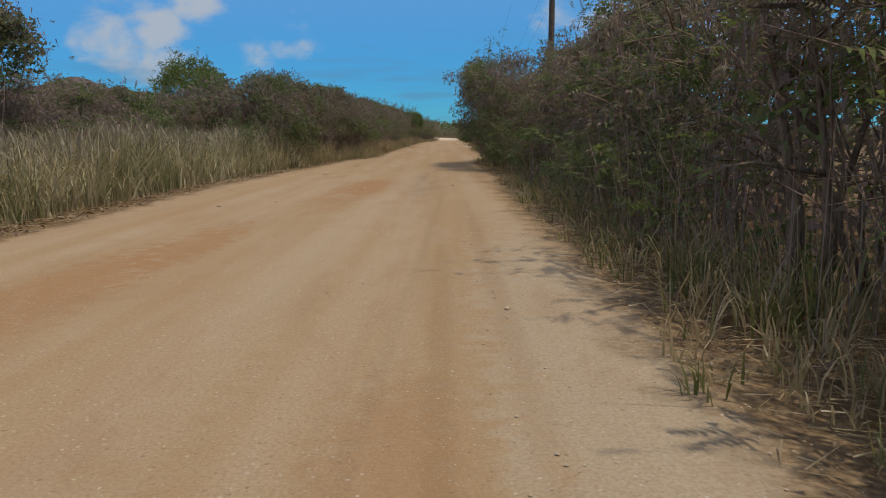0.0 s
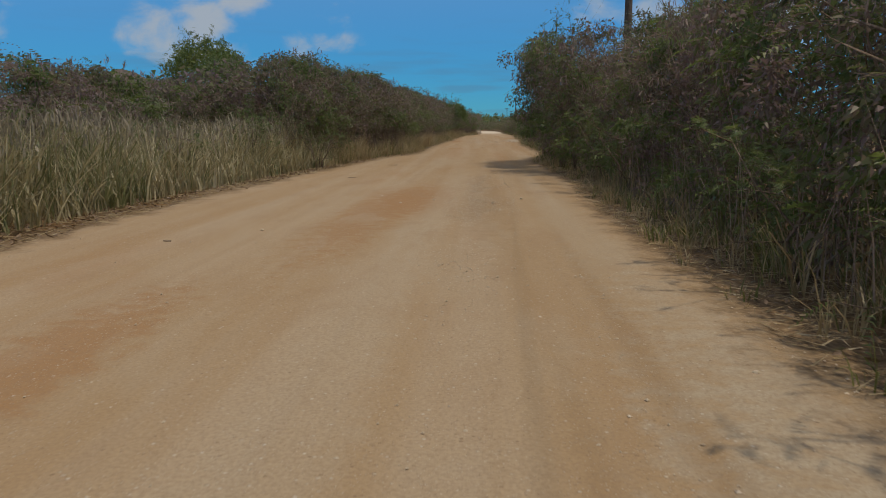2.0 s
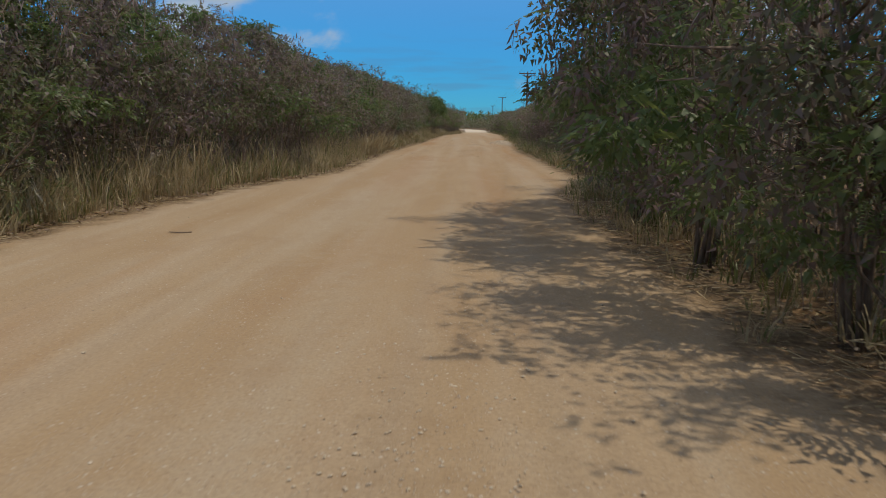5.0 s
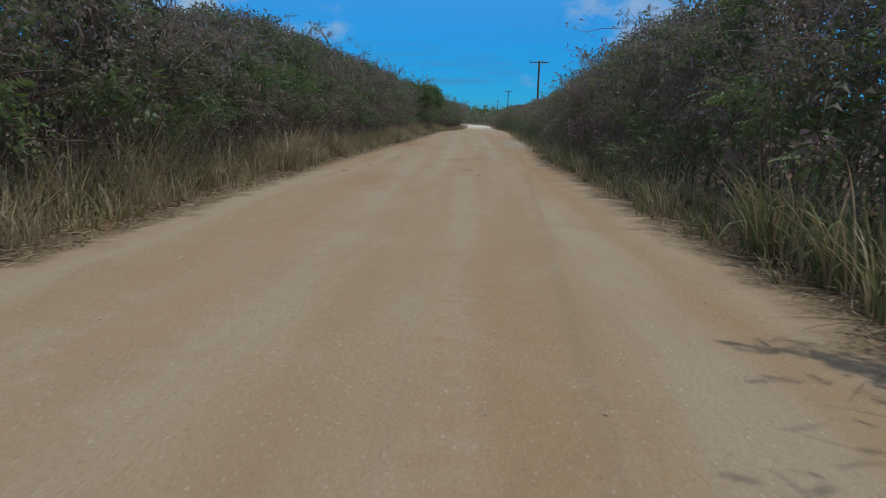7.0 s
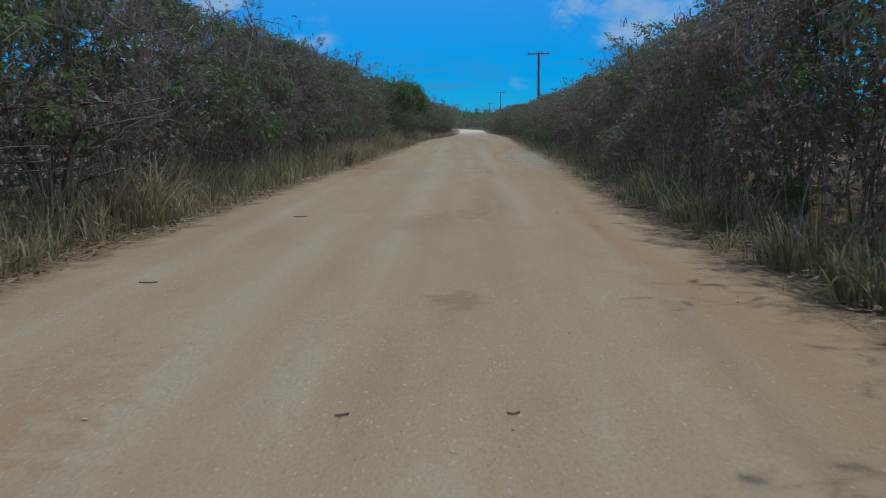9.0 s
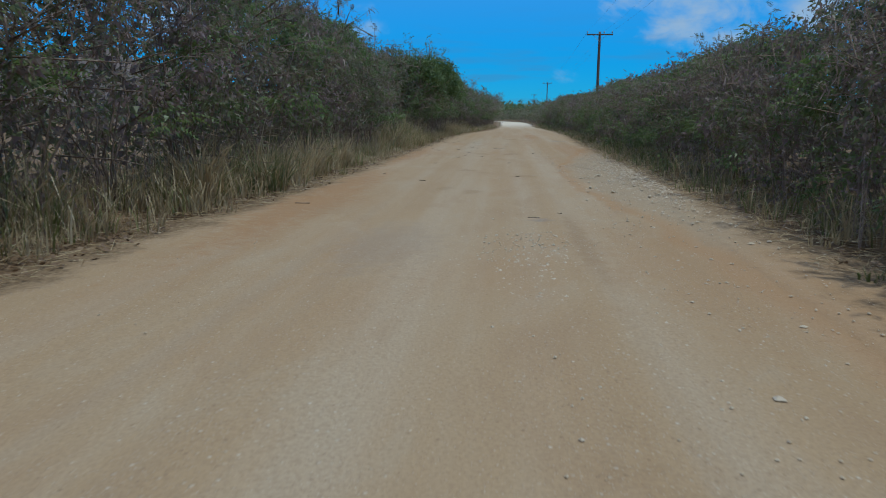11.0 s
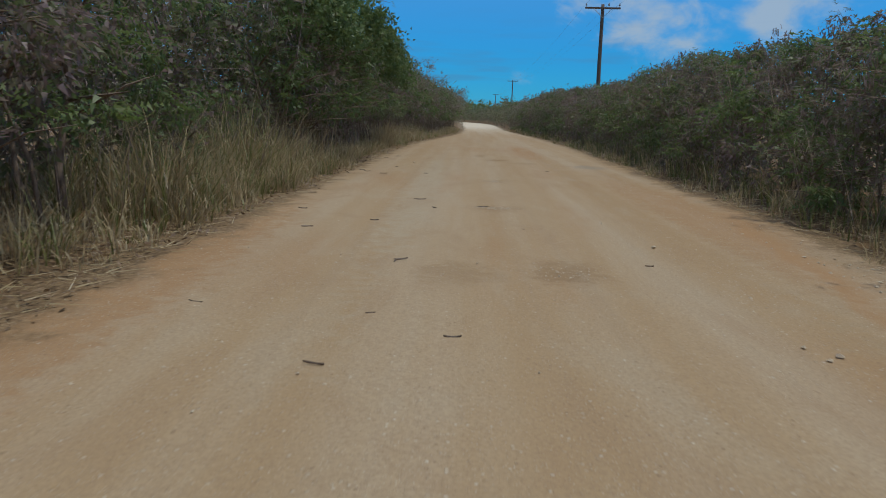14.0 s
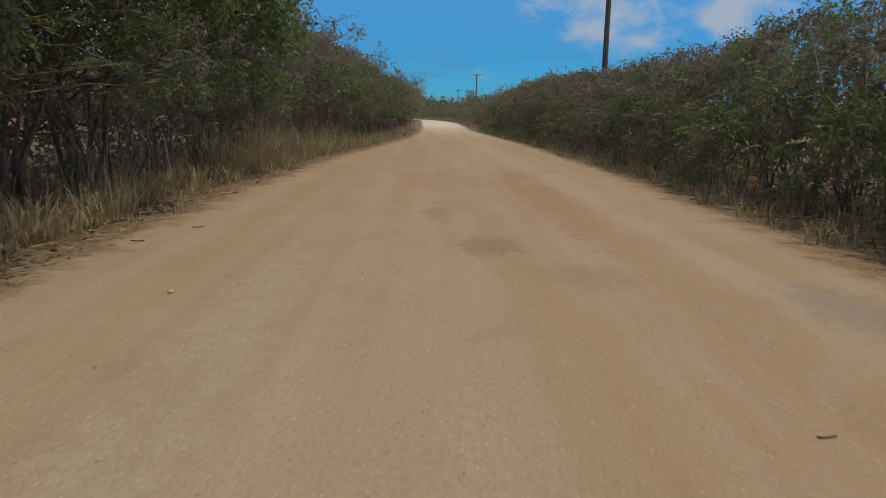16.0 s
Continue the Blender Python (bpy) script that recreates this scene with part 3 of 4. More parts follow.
def place(kind, x, y, height, wide=1.0):
    key, meshes = kind_meshes(kind)
    m = stance(kind, x, y, height, wide)
    if key in PROTO:
        ob = copy_thing(PROTO[key], m)
    else:
        tree = kind in ("lush", "green")
        ob = PROTO[key] = new("roadside_tree" if tree else "thicket_shrub")
        tagged(ob, VARIANTS[kind][11], "tree" if tree else "shrub", "roadside trees" if tree else "roadside thicket")
        for name, me in meshes:
            tagged(part(name, me, ob), kind="stuff" if name == "pod_tuft" else "")
    ob.matrix_basis = m
    return ob


class Depth:
    """Rows of shrubs behind the first, grown into one mesh."""

    def __init__(self):
        self.soups = {}

    def grow(self, kind, x, y, height, wide=1.0):
        m = np.array(stance(kind, x, y, height, wide))
        for name, me in kind_meshes(kind)[1]:
            v = np.empty(len(me.vertices) * 3)
            me.vertices.foreach_get("co", v)
            v = v.reshape(-1, 3) @ m[:3, :3].T + m[:3, 3]
            self.soups.setdefault(me.materials[0].name, Soup()).add(v, [tuple(q.vertices) for q in me.polygons])

    def done(self, name, label):
        for mat, soup in self.soups.items():
            tagged(new(name, soup.mesh(name, bpy.data.materials[mat])), label, "thicket", kind="stuff")


# front rows
y = -6.0
while y < 172:
    e, top = float(EDGE_R(y)), float(TOP_R(y))
    kind = "bare" if y < 13 and rng.random() < 0.7 else "near" if y < 128 else "back"
    place(kind, e + (1.75 if y < 33 else 1.45 if y < 42 else 1.95 if y < 75 else 1.7) + rng.normal(0, 0.16), y, top * rng.uniform(0.78, 0.98), rng.uniform(0.85, 1.12))
    y += rng.uniform(1.35, 1.75) if y < 128 else 1.9
y = 31.5
while y < 178:
    e, top = float(EDGE_L(y)), float(TOP_L(y))
    kind = "near" if 95 < y < 104.5 else "lush" if 99 < y < 116 else "open" if 44 < y < 128 else "near" if y <= 44 else "back"
    place(kind, e - (2.5 if 95 < y < 104.5 else 1.4 if y < 100 else 1.6) + rng.normal(0, 0.2), y, top * rng.uniform(0.77, 0.97), rng.uniform(0.9, 1.15) * (1.15 if y > 128 else 1.0))
    y += rng.uniform(1.45, 1.9) if kind != "lush" else 2.2
place("low", -4.9, 97.8, 1.5, 0.8)
place("low", -5.2, 102.2, 1.7, 0.9)
place("lush", -5.2, 107.2, 4.8, 1.05)
place("lush", -5.2, 111.5, 5.0, 1.05)
place("lush", -5.3, 115.0, 4.8, 1.0)
# scrub behind the tall grass
y = 4.0
while y < 46:
    place("back", -10.8 + rng.normal(0, 0.5) - max(0, (20 - y)) * 0.04, y, 2.7 * rng.uniform(0.88, 1.08), 1.25)
    y += rng.uniform(1.8, 2.3)
place("open", -9.6, 16.6, 4.0, 1.0)
place("green", -13.7, 42.5, 5.6, 1.0)
place("green", -12.0, 39.0, 4.9, 0.75)
place("near", -6.7, 29.5, 2.4, 0.6)
# old stems that show through the thicket
for x, y, h in ((3.25, 11.3, 4.4), (3.0, 6.2, 4.5), (-5.1, 85.3, 4.4), (-5.4, 88.4, 4.5), (-5.2, 95.6, 4.6), (-5.0, 104.3, 4.6), (-5.1, 63.0, 4.0)):
    place("old", x, y, h, 1.0)
for x, y, h in ((2.8, 36.2, 4.0), (2.85, 39.6, 3.9)):
    place("near", x, y, h, 0.9)
place("green", 3.15, 38.0, 4.3, 0.6)
for x, y, h in ((6.2, 111.5, 3.0), (6.3, 116.0, 3.0)):
    place("green", x, y, h, 0.8)
# bushes that lean out over the road
for x, y, h, w in ((2.25, 28.4, 4.1, 0.55), (2.1, 31.0, 4.5, 0.66), (2.2, 34.6, 4.6, 0.60)):
    place("lush", x, y, h, w)
# fresh low growth at the foot of the thicket
for x, y, h in ((2.55, 9.6, 1.3), (2.5, 12.5, 1.2), (2.7, 15.2, 1.5), (2.4, 21.0, 1.7), (2.6, 24.5, 1.5), (2.5, 28.0, 1.6), (2.5, 33.5, 1.5), (3.5, 52.0, 1.3), (3.7, 71.0, 1.2), (4.3, 88.0, 1.2),
                (4.5, 99.0, 1.4), (4.9, 107.5, 1.5), (5.3, 118.0, 1.5), (-4.8, 50.5, 1.6), (-4.7, 84.0, 1.5), (-6.3, 33.0, 1.7), (-7.3, 30.4, 2.2), (-6.9, 27.0, 1.7), (-5.9, 31.0, 1.4), (-7.6, 22.5, 1.6)):
    place("low", x, y, h, rng.uniform(0.9, 1.15))

# rows behind, and the thicket along the far bend
depth_rows = Depth()
y = -8.0
while y < 172:
    e, top = float(EDGE_R(y)), float(TOP_R(y))
    depth_rows.grow("rear", e + 3.3 + rng.normal(0, 0.3), y, top * rng.uniform(0.88, 1.04), rng.uniform(0.95, 1.2))
    y += rng.uniform(3.0, 3.6)
for y, h in ((22.0, 4.2), (24.5, 4.3), (27.0, 4.4), (29.5, 4.5), (32.0, 4.5), (34.5, 4.5), (42.5, 4.2), (45.0, 4.0), (47.5, 3.9), (50.5, 3.9), (54.0, 3.9), (57.5, 3.8), (61.5, 3.7)):
    depth_rows.grow("rear", float(EDGE_R(y)) + 2.5, y, h, 1.15)
for y in (31.5, 33.6, 35.7, 37.8, 40.0, 42.3):
    depth_rows.grow("rear", float(EDGE_L(y)) - 2.4, y, float(TOP_L(y)) * 0.93, 1.15)
y = 33.0
while y < 172:
    e, top = float(EDGE_L(y)), float(TOP_L(y))
    depth_rows.grow("rear", e - 3.4 + rng.normal(0, 0.3), y, top * rng.uniform(0.86, 1.02), rng.uniform(0.95, 1.2))
    y += rng.uniform(3.0, 3.6)
y = 4.0
while y < 46:
    depth_rows.grow("rear", -13.5 + rng.normal(0, 0.5), y + 0.8, 2.9 * rng.uniform(0.88, 1.08), 1.3)
    y += rng.uniform(2.2, 2.8)
y = 174.0
while y < 325:
    depth_rows.grow("far", float(EDGE_R(y)) + 1.6 + rng.normal(0, 0.4), y, float(TOP_R(y)) * rng.uniform(0.85, 1.1), 1.1)
    depth_rows.grow("far", float(EDGE_R(y)) + 4.6 + rng.normal(0, 0.6), y + 1, float(TOP_R(y)) * rng.uniform(0.85, 1.1), 1.2)
    if y > 180:
        depth_rows.grow("far", float(EDGE_L(y)) - 1.9 + rng.normal(0, 0.4), y, float(TOP_L(y)) * rng.uniform(0.8, 1.05), 1.1)
    y += rng.uniform(2.6, 3.4)
depth_rows.done("thicket_depth", "dense dull green thicket behind the roadside shrubs")

# tangled inner growth that closes the thicket
for sgn, edge, roof, first, last, near_by, count in ((1, EDGE_R, TOP_R, -8, 178, 1.0, 52000), (-1, EDGE_L, TOP_L, 31, 180, 0.9, 60000)):
    r = np.random.default_rng(60 + sgn)
    yy = first + (last - first) * r.beta(0.95, 1.25, count)
    off = near_by + r.beta(1.0, 1.3, count) * 4.6
    hump = np.array([noise.noise((a * 0.55, b * 0.55, 4.0)) for a, b in zip(off, yy)])
    lid = roof(yy) * (0.90 + 0.16 * hump) * np.clip(0.66 + 0.36 * (off - near_by), 0.66, 1.0)
    o = np.stack([edge(yy) + sgn * off, yy, lid * r.beta(1.3, 1.0, count)], 1)
    if sgn < 0:
        keep = (o[:, 2] > 0.9 + 0.5 * hump) | (off > 1.7)
        keep &= ~((yy > 58) & (yy < 97) & (o[:, 2] > 1.4) & (r.random(count) < 0.6))
        o = o[keep]
    m_ = 36000 if sgn > 0 else 46000
    yb = first + (last - first) * r.beta(0.8, 1.1, m_)
    low = np.stack([edge(yb) + sgn * r.uniform(2.0, 6.2, m_), yb, r.beta(1.0, 1.25, m_) * 3.2], 1)
    o = np.concatenate([o, low])
    n = len(o)
    inside = np.clip((np.abs(o[:, 0] - edge(o[:, 1])) - 1.0) / 2.0, 0.0, 1.0)
    sz = (r.uniform(0.055, 0.10, n) * (1.0 + 0.9 * inside))[:, None]
    a_, b_ = unit(r.normal(0, 1, (n, 3)) + [0, 0, -0.3]) * sz, unit(r.normal(0, 1, (n, 3))) * sz * 0.6
    soup = Soup()
    soup.tris(np.stack([o, o + a_ + b_, o + a_ - b_], 1).reshape(-1, 3))
    tagged(new("inner_growth", soup.mesh("inner_growth", LEAF)), "tangled dull green and brown leaves inside the thicket", "thicket", kind="stuff")


# leafy heads that round off the thicket's face and top
BACK_SCRUB = (along([(-10, -8.9), (60, -8.9)]), along([(-10, 2.8), (20, 2.8), (30, 3.0), (60, 3.0)]))
LEAN = along([(24, 0.25), (27, -0.45), (30.5, -1.25), (34.8, -1.15), (37.2, -0.1), (41, 0.0), (44, 0.25)])
for sgn, edge, roof, first, last, foot, heads in ((1, EDGE_R, TOP_R, -7, 172, 0.22, 5700), (-1, EDGE_L, TOP_L, 31, 176, 1.2, 4600), (-1, *BACK_SCRUB, 3, 46, 0.9, 900)):
    r = np.random.default_rng(90 + heads)
    yy = first + (last - first) * r.beta(0.95, 1.25, heads)
    u = r.beta(1.15, 0.70, heads)
    tops = roof(yy) * (0.95 + 0.11 * np.array([noise.noise((v * 0.45, sgn * 3.0, 1.0)) + 0.5 * noise.noise((v * 1.5, sgn * 3.0, 8.0)) for v in yy]))
    back = 1.0 * np.exp(-((yy - 99.5) / 4.2) ** 4) if sgn < 0 else 0.0
    off = 0.55 + back + 1.5 * u ** 2 + r.normal(0, 0.22, heads) + r.random(heads) ** 3 * 1.2
    if sgn > 0:
        lean = LEAN(yy)
        off += np.where(lean < 0, lean * np.clip(u / 0.3, 0.15, 1) - 1.5 * u ** 2 * (lean < -0.3), lean)
    # folds: bays of shade between bulging crowns
    fold = np.array([noise.noise((v * 0.75, w * 2.2, 31.0 + sgn)) for v, w in zip(yy, u)])
    off -= 0.75 * np.where(fold < 0, fold * 1.3, fold)
    zz = foot + (tops - foot) * u
    per = ((34 + 62 * r.random(heads)) * np.clip(1.15 + 2.2 * fold, 0.12, 1.25)).astype(int)
    if sgn > 0:
        per = (per * np.interp(yy, [9, 15], [0.5, 1.0])).astype(int)
    per = (per * np.interp(yy, [125, 140], [1.0, 0.5])).astype(int)
    own = np.repeat(np.arange(heads), per)
    n = len(own)
    size = r.uniform(0.20, 0.42, heads)[own][:, None]
    ball = unit(r.normal(0, 1, (n, 3))) * (0.40 + 0.6 * r.random((n, 1))) * size * [1.0, 1.0, 0.8]
    spot = np.stack([edge(yy) + sgn * off, yy, zz], 1)
    o = spot[own] + ball
    o[:, 2] = np.maximum(o[:, 2], 0.12)
    away = unit(ball / size + r.normal(0, 0.25, (n, 3)) - [0, 0, 0.55])
    ln = (r.uniform(0.05, 0.11, n) * np.interp(yy[own], [125, 140], [1.0, 1.5]))[:, None]
    wide = unit(np.cross(away, r.normal(0, 1, (n, 3)))) * ln * r.uniform(0.20, 0.36, (n, 1))
    leaf = np.stack([o - wide, o + wide, o + away * ln], 1)
    bright = np.array([noise.noise((v * 0.8, w * 1.1, 5.0 + sgn)) for v, w in zip(yy, zz)]) + r.normal(0, 0.1, heads) > np.interp(yy, [20, 50, 78, 95], [0.04, 0.20, 0.20, 0.02])
    fresh = bright[own]
    for pick, mat, words in ((~fresh, LEAF, "rounded heads of fine green and brown thicket leaves"), (fresh, LEAF_GREEN, "rounded heads of fresh green thicket leaves")):
        soup = Soup()
        soup.tris(leaf[pick].reshape(-1, 3))
        tagged(new("leafy_heads", soup.mesh("leafy_heads", mat)), words, "thicket", kind="stuff")
    # flat feathery sprays that reach out of the fresh heads
    own = np.repeat(np.nonzero(bright | (r.random(heads) < 0.06))[0], 5)
    n = len(own)
    az = r.uniform(0, 2 * math.pi, n)
    d = unit(np.stack([np.cos(az) - 0.35 * sgn, np.sin(az), r.normal(0.12, 0.28, n)], 1))
    soup = Soup()
    soup.tris(frond_tris(r, spot[own] + d * 0.12 + r.normal(0, 0.07, (n, 3)), d, r.uniform(0.22, 0.42, n), 6, 0.10, 0.036, r.uniform(0.1, 0.5, n)))
    tagged(new("leafy_sprays", soup.mesh("leafy_sprays", LEAF_BRIGHT)), "fresh bright green feathery sprays on the thicket", "thicket", kind="stuff")
    # bunches of flat dry pods hanging under the heads
    bunch = np.nonzero((u > 0.42) & (r.random(heads) < 0.6))[0]
    own = np.repeat(bunch, 8)
    n = len(own)
    o = np.stack([edge(yy) + sgn * (off - 0.16), yy, zz], 1)[own] + np.repeat(r.normal(0, 0.18, (len(bunch), 3)), 8, 0) + r.normal(0, 0.06, (n, 3))
    down = unit(r.normal(0, 0.28, (n, 3)) + [0, 0, -1.0]) * r.uniform(0.11, 0.20, n)[:, None]
    wide = unit(np.cross(down, r.normal(0, 1, (n, 3)))) * r.uniform(0.011, 0.018, n)[:, None]
    soup = Soup()
    soup.tris(np.stack([o - wide * 0.6, o + wide, o + down, o - wide * 0.6, o + down, o + down * 0.75 - wide], 1).reshape(-1, 3))
    tagged(new("hanging_pods", soup.mesh("hanging_pods", POD)), "bunches of dry brown flat seed pods hanging in the thicket", "seed pods", kind="stuff")


def round_crown(x, y, z, wide, high, clumps, mat, label, seed, pods=False):
    """A close rounded crown built of leaf clumps on the branches of a tree that stands there."""
    r = np.random.default_rng(seed)
    d = unit(r.normal(0, 1, (clumps, 3)))
    d[:, 2] = np.where(d[:, 2] < -0.5, -d[:, 2], d[:, 2])
    c = np.array([x, y, z]) + d * (0.72 + 0.30 * r.random((clumps, 1))) * [wide, wide, high]
    own = np.repeat(np.arange(clumps), 60)
    n = len(own)
    ball = unit(r.normal(0, 1, (n, 3))) * (0.35 + 0.65 * r.random((n, 1))) * r.uniform(0.22, 0.46, clumps)[own][:, None]
    away = unit(ball + r.normal(0, 0.2, (n, 3)))
    ln = r.uniform(0.07, 0.15, n)[:, None]
    w = unit(np.cross(away, r.normal(0, 1, (n, 3)))) * ln * 0.32
    o = c[own] + ball
    soup = Soup()
    soup.tris(np.stack([o - w, o + w, o + away * ln], 1).reshape(-1, 3))
    tagged(new("leafy_crown", soup.mesh("leafy_crown", mat)), label, "foliage", kind="stuff")
    if pods:
        own = np.repeat(np.arange(clumps), 5)
        n = len(own)
        o = c[own] + d[own] * 0.2 + r.normal(0, 0.15, (n, 3))
        down = unit(r.normal(0, 0.25, (n, 3)) + [0, 0, -1.0]) * r.uniform(0.12, 0.22, n)[:, None]
        w = unit(np.cross(down, r.normal(0, 1, (n, 3)))) * 0.014
        soup = Soup()
        soup.tris(np.stack([o - w, o + w, o + down], 1).reshape(-1, 3))
        tagged(new("hanging_pods", soup.mesh("hanging_pods", POD)), "dry pods hanging round a lone scrub tree", "seed pods", kind="stuff")


round_crown(-13.0, 41.0, 3.35, 1.9, 1.75, 150, LEAF_BRIGHT, "rounded bright green crown above the scrub", 611)
round_crown(-11.2, 37.6, 2.8, 1.2, 1.3, 70, LEAF_GREEN, "smaller green crown beside the rounded tree", 612)
round_crown(-9.7, 16.5, 3.05, 1.25, 0.85, 90, LEAF, "dull green and brown crown of a lone scrub tree", 613, True)
for i, (x, y, z, wide, high, clumps) in enumerate(((-4.3, 119.6, 2.95, 1.4, 0.95, 90), (-4.3, 114.0, 3.1, 1.5, 0.95, 95), (-4.1, 109.3, 3.3, 1.5, 0.9, 100), (-4.5, 105.8, 3.3, 1.2, 0.8, 70))):
    round_crown(x, y, z, wide, high, clumps, LEAF_GREEN, "dark green feathery crown hanging over the road edge", 620 + i)


# ---------- grasses ----------
def blades(r, root, height, width, bend, segments=2, az=None):
    """Tapering blades that rise and arch over, each along its own curve."""
    n = len(root)
    if az is None:
        az = r.uniform(0, 2 * math.pi, n)
    out = np.stack([np.cos(az), np.sin(az), np.zeros(n)], 1)
    cross = np.stack([-np.sin(az + r.normal(0, 0.6, n)), np.cos(az), np.zeros(n)], 1)
    start = np.abs(r.normal(0.05, 0.22, n))
    turn = bend * r.uniform(1.1, 1.9, n)
    step = height * 1.12 / segments
    c = root.copy()
    rows = []
    for i in range(segments + 1):
        k = i / segments
        w = (width * (1 - k ** 1.7) * 0.5)[:, None] * cross
        rows += [c - w, c + w] if i < segments else [c]
        angle = np.minimum(start + turn * ((i + 0.5) / segments) ** 1.6, 2.7)
        c = c + out * (step * np.sin(angle))[:, None]
        c[:, 2] += step * np.cos(angle)
        c[:, 2] = np.maximum(c[:, 2], 0.012)
    verts = np.stack(rows, 1)
    per = 2 * segments + 1
    face = [(2 * i, 2 * i + 1, 2 * i + 3, 2 * i + 2) for i in range(segments - 1)] + [(2 * segments - 2, 2 * segments - 1, 2 * segments)]
    return verts.reshape(-1, 3), [tuple(b + i for i in f) for b in range(0, n * per, per) for f in face]


def field(name, label, mat, r, x, y, height, width, bend, segments=2, z=0.0, az=None):
    root = np.stack([x, y, np.full(len(x), z)], 1)
    s = Soup()
    s.add(*blades(r, root, height, width, bend, segments, az))
    return tagged(new(name, s.mesh(name, mat)), label, "grass", kind="stuff")


r = np.random.default_rng(21)
# tall seeding grass on the open side
n = 14000
y = r.uniform(2, 34, n)
depth = r.beta(1.0, 1.6, n) * 4.2
x = EDGE_L(y) - 0.25 - depth - 0.15 * r.random(n)
tuft = np.array([noise.noise((a * 1.3, b * 1.3, 2.0)) for a, b in zip(x, y)])
swell = np.array([noise.noise((a * 0.35, b * 0.35, 12.0)) for a, b in zip(x, y)])
h = (1.58 + 0.30 * tuft + 0.48 * swell) * r.uniform(0.5, 1.12, n) * np.clip(0.40 + depth * 0.9, 0.4, 1.0)
keep = (tuft > -0.55)
green = keep & (r.random(n) < 0.22 + 0.5 * (swell > 0.25))
keep = keep & ~green
field("tall_grass", "green blades growing through the tall straw", GUINEA, r, x[green], y[green], h[green] * 0.9, r.uniform(0.016, 0.034, n)[green], r.uniform(0.2, 1.2, n)[green], 3)
field("tall_grass", "tall straw coloured grass in seed along the road", TALL, r, x[keep], y[keep], h[keep], r.uniform(0.018, 0.042, n)[keep], r.uniform(0.2, 1.45, n)[keep], 3)
n = 5200
y = r.uniform(3, 33, n)
x = EDGE_L(y) - 0.7 - r.beta(1.0, 1.3, n) * 3.8
z0 = 1.20 + np.array([0.26 * noise.noise((a * 1.3, b * 1.3, 2.0)) + 0.32 * noise.noise((a * 0.35, b * 0.35, 12.0)) for a, b in zip(x, y)])
s = Soup()
root = np.stack([x, y, z0 * (1.08 - 0.5 * r.random(n) ** 2)], 1)
s.add(*blades(r, root, r.uniform(0.16, 0.34, n), r.uniform(0.018, 0.034, n), r.uniform(0.2, 1.2, n), 2))
tagged(new("grass_seed_heads", s.mesh("grass_seed_heads", PLUME)), "pale feathery seed heads over the tall grass", "grass", kind="stuff")

# dry verge grass under the thicket, both sides, in splaying tufts
def verge(side, edge, first, length, tufts, seed, tall, dry, reach=2.0):
    r = np.random.default_rng(seed)
    ty = first + r.beta(0.9, 1.35, tufts) * length
    deep = r.beta(1.0, 1.7, tufts) * reach
    tx = edge(ty) + side * (deep + (0.16 if side < 0 else -0.06) + 0.16 * r.normal(0, 1, tufts) * (deep < 0.5))
    swell = np.array([noise.noise((a * 0.9, b * 0.4, 6.0 + side)) for a, b in zip(tx, ty)])
    high = tall(ty, swell) * np.clip(0.30 + deep * (1.25 if side < 0 else 0.9), 0.30, 1.0) * r.uniform(0.55, 1.25, tufts)
    pale = r.random(tufts) < dry
    per = r.integers(9, 21, tufts)
    own = np.repeat(np.arange(tufts), per)
    n = len(own)
    az = r.uniform(0, 2 * math.pi, n)
    rad = (0.03 + 0.16 * np.sqrt(r.random(n))) * (0.6 + 0.5 * high[own])
    x, y = tx[own] + np.cos(az) * rad, ty[own] + np.sin(az) * rad
    h = np.maximum(high[own], 0.10) * r.uniform(0.45, 1.15, n)
    wide, bend = r.uniform(0.008, 0.019, n), r.beta(1.2, 1.0, n) * 1.75
    az = az + r.normal(0, 0.7, n)
    p = pale[own] ^ (r.random(n) < 0.12)
    field("verge_grass", "dry brown grass arching at the foot of the thicket", STRAW, r, x[p], y[p], h[p], wide[p], bend[p], 3, 0.0, az[p])
    p = ~p
    field("verge_grass", "green blades among the dry verge grass", GRASS, r, x[p], y[p], h[p], wide[p], bend[p], 3, 0.0, az[p])


verge(-1, EDGE_L, 32, 140, 2300, 211, lambda y, w: np.clip(1.0 + 0.8 * w + 0.35 * np.exp(-((y - 84) / 8) ** 2), 0.25, 1.6) * np.interp(y, [80, 85, 96, 99, 106, 109, 117, 120, 132, 138], [1.0, 0.6, 0.55, 1.0, 1.0, 0.45, 0.45, 1.0, 1.0, 0.6]), 0.84)
verge(1, EDGE_R, -4, 176, 1500, 212, lambda y, w: np.clip(0.66 + 0.65 * w, 0.14, 1.15), 0.60)
verge(-1, EDGE_L, 96.0, 12, 330, 213, lambda y, w: np.clip(1.25 + 0.6 * w, 0.4, 1.7), 0.7, 3.0)
# dead upright stems in the thicket's foot
n = 2600
y = -4 + r.beta(0.8, 1.5, n) * 130
x = EDGE_R(y) + 0.35 + r.beta(1.2, 1.5, n) * 2.0
field("dead_stems", "brown dead stems standing in the thicket", POD, r, x, y, r.uniform(0.6, 1.9, n), r.uniform(0.006, 0.013, n), r.uniform(0.0, 0.35, n), 2)
n = 2000
y = 40 + r.beta(0.8, 1.5, n) * 110
x = EDGE_L(y) - 0.5 - r.beta(1.2, 1.5, n) * 2.2
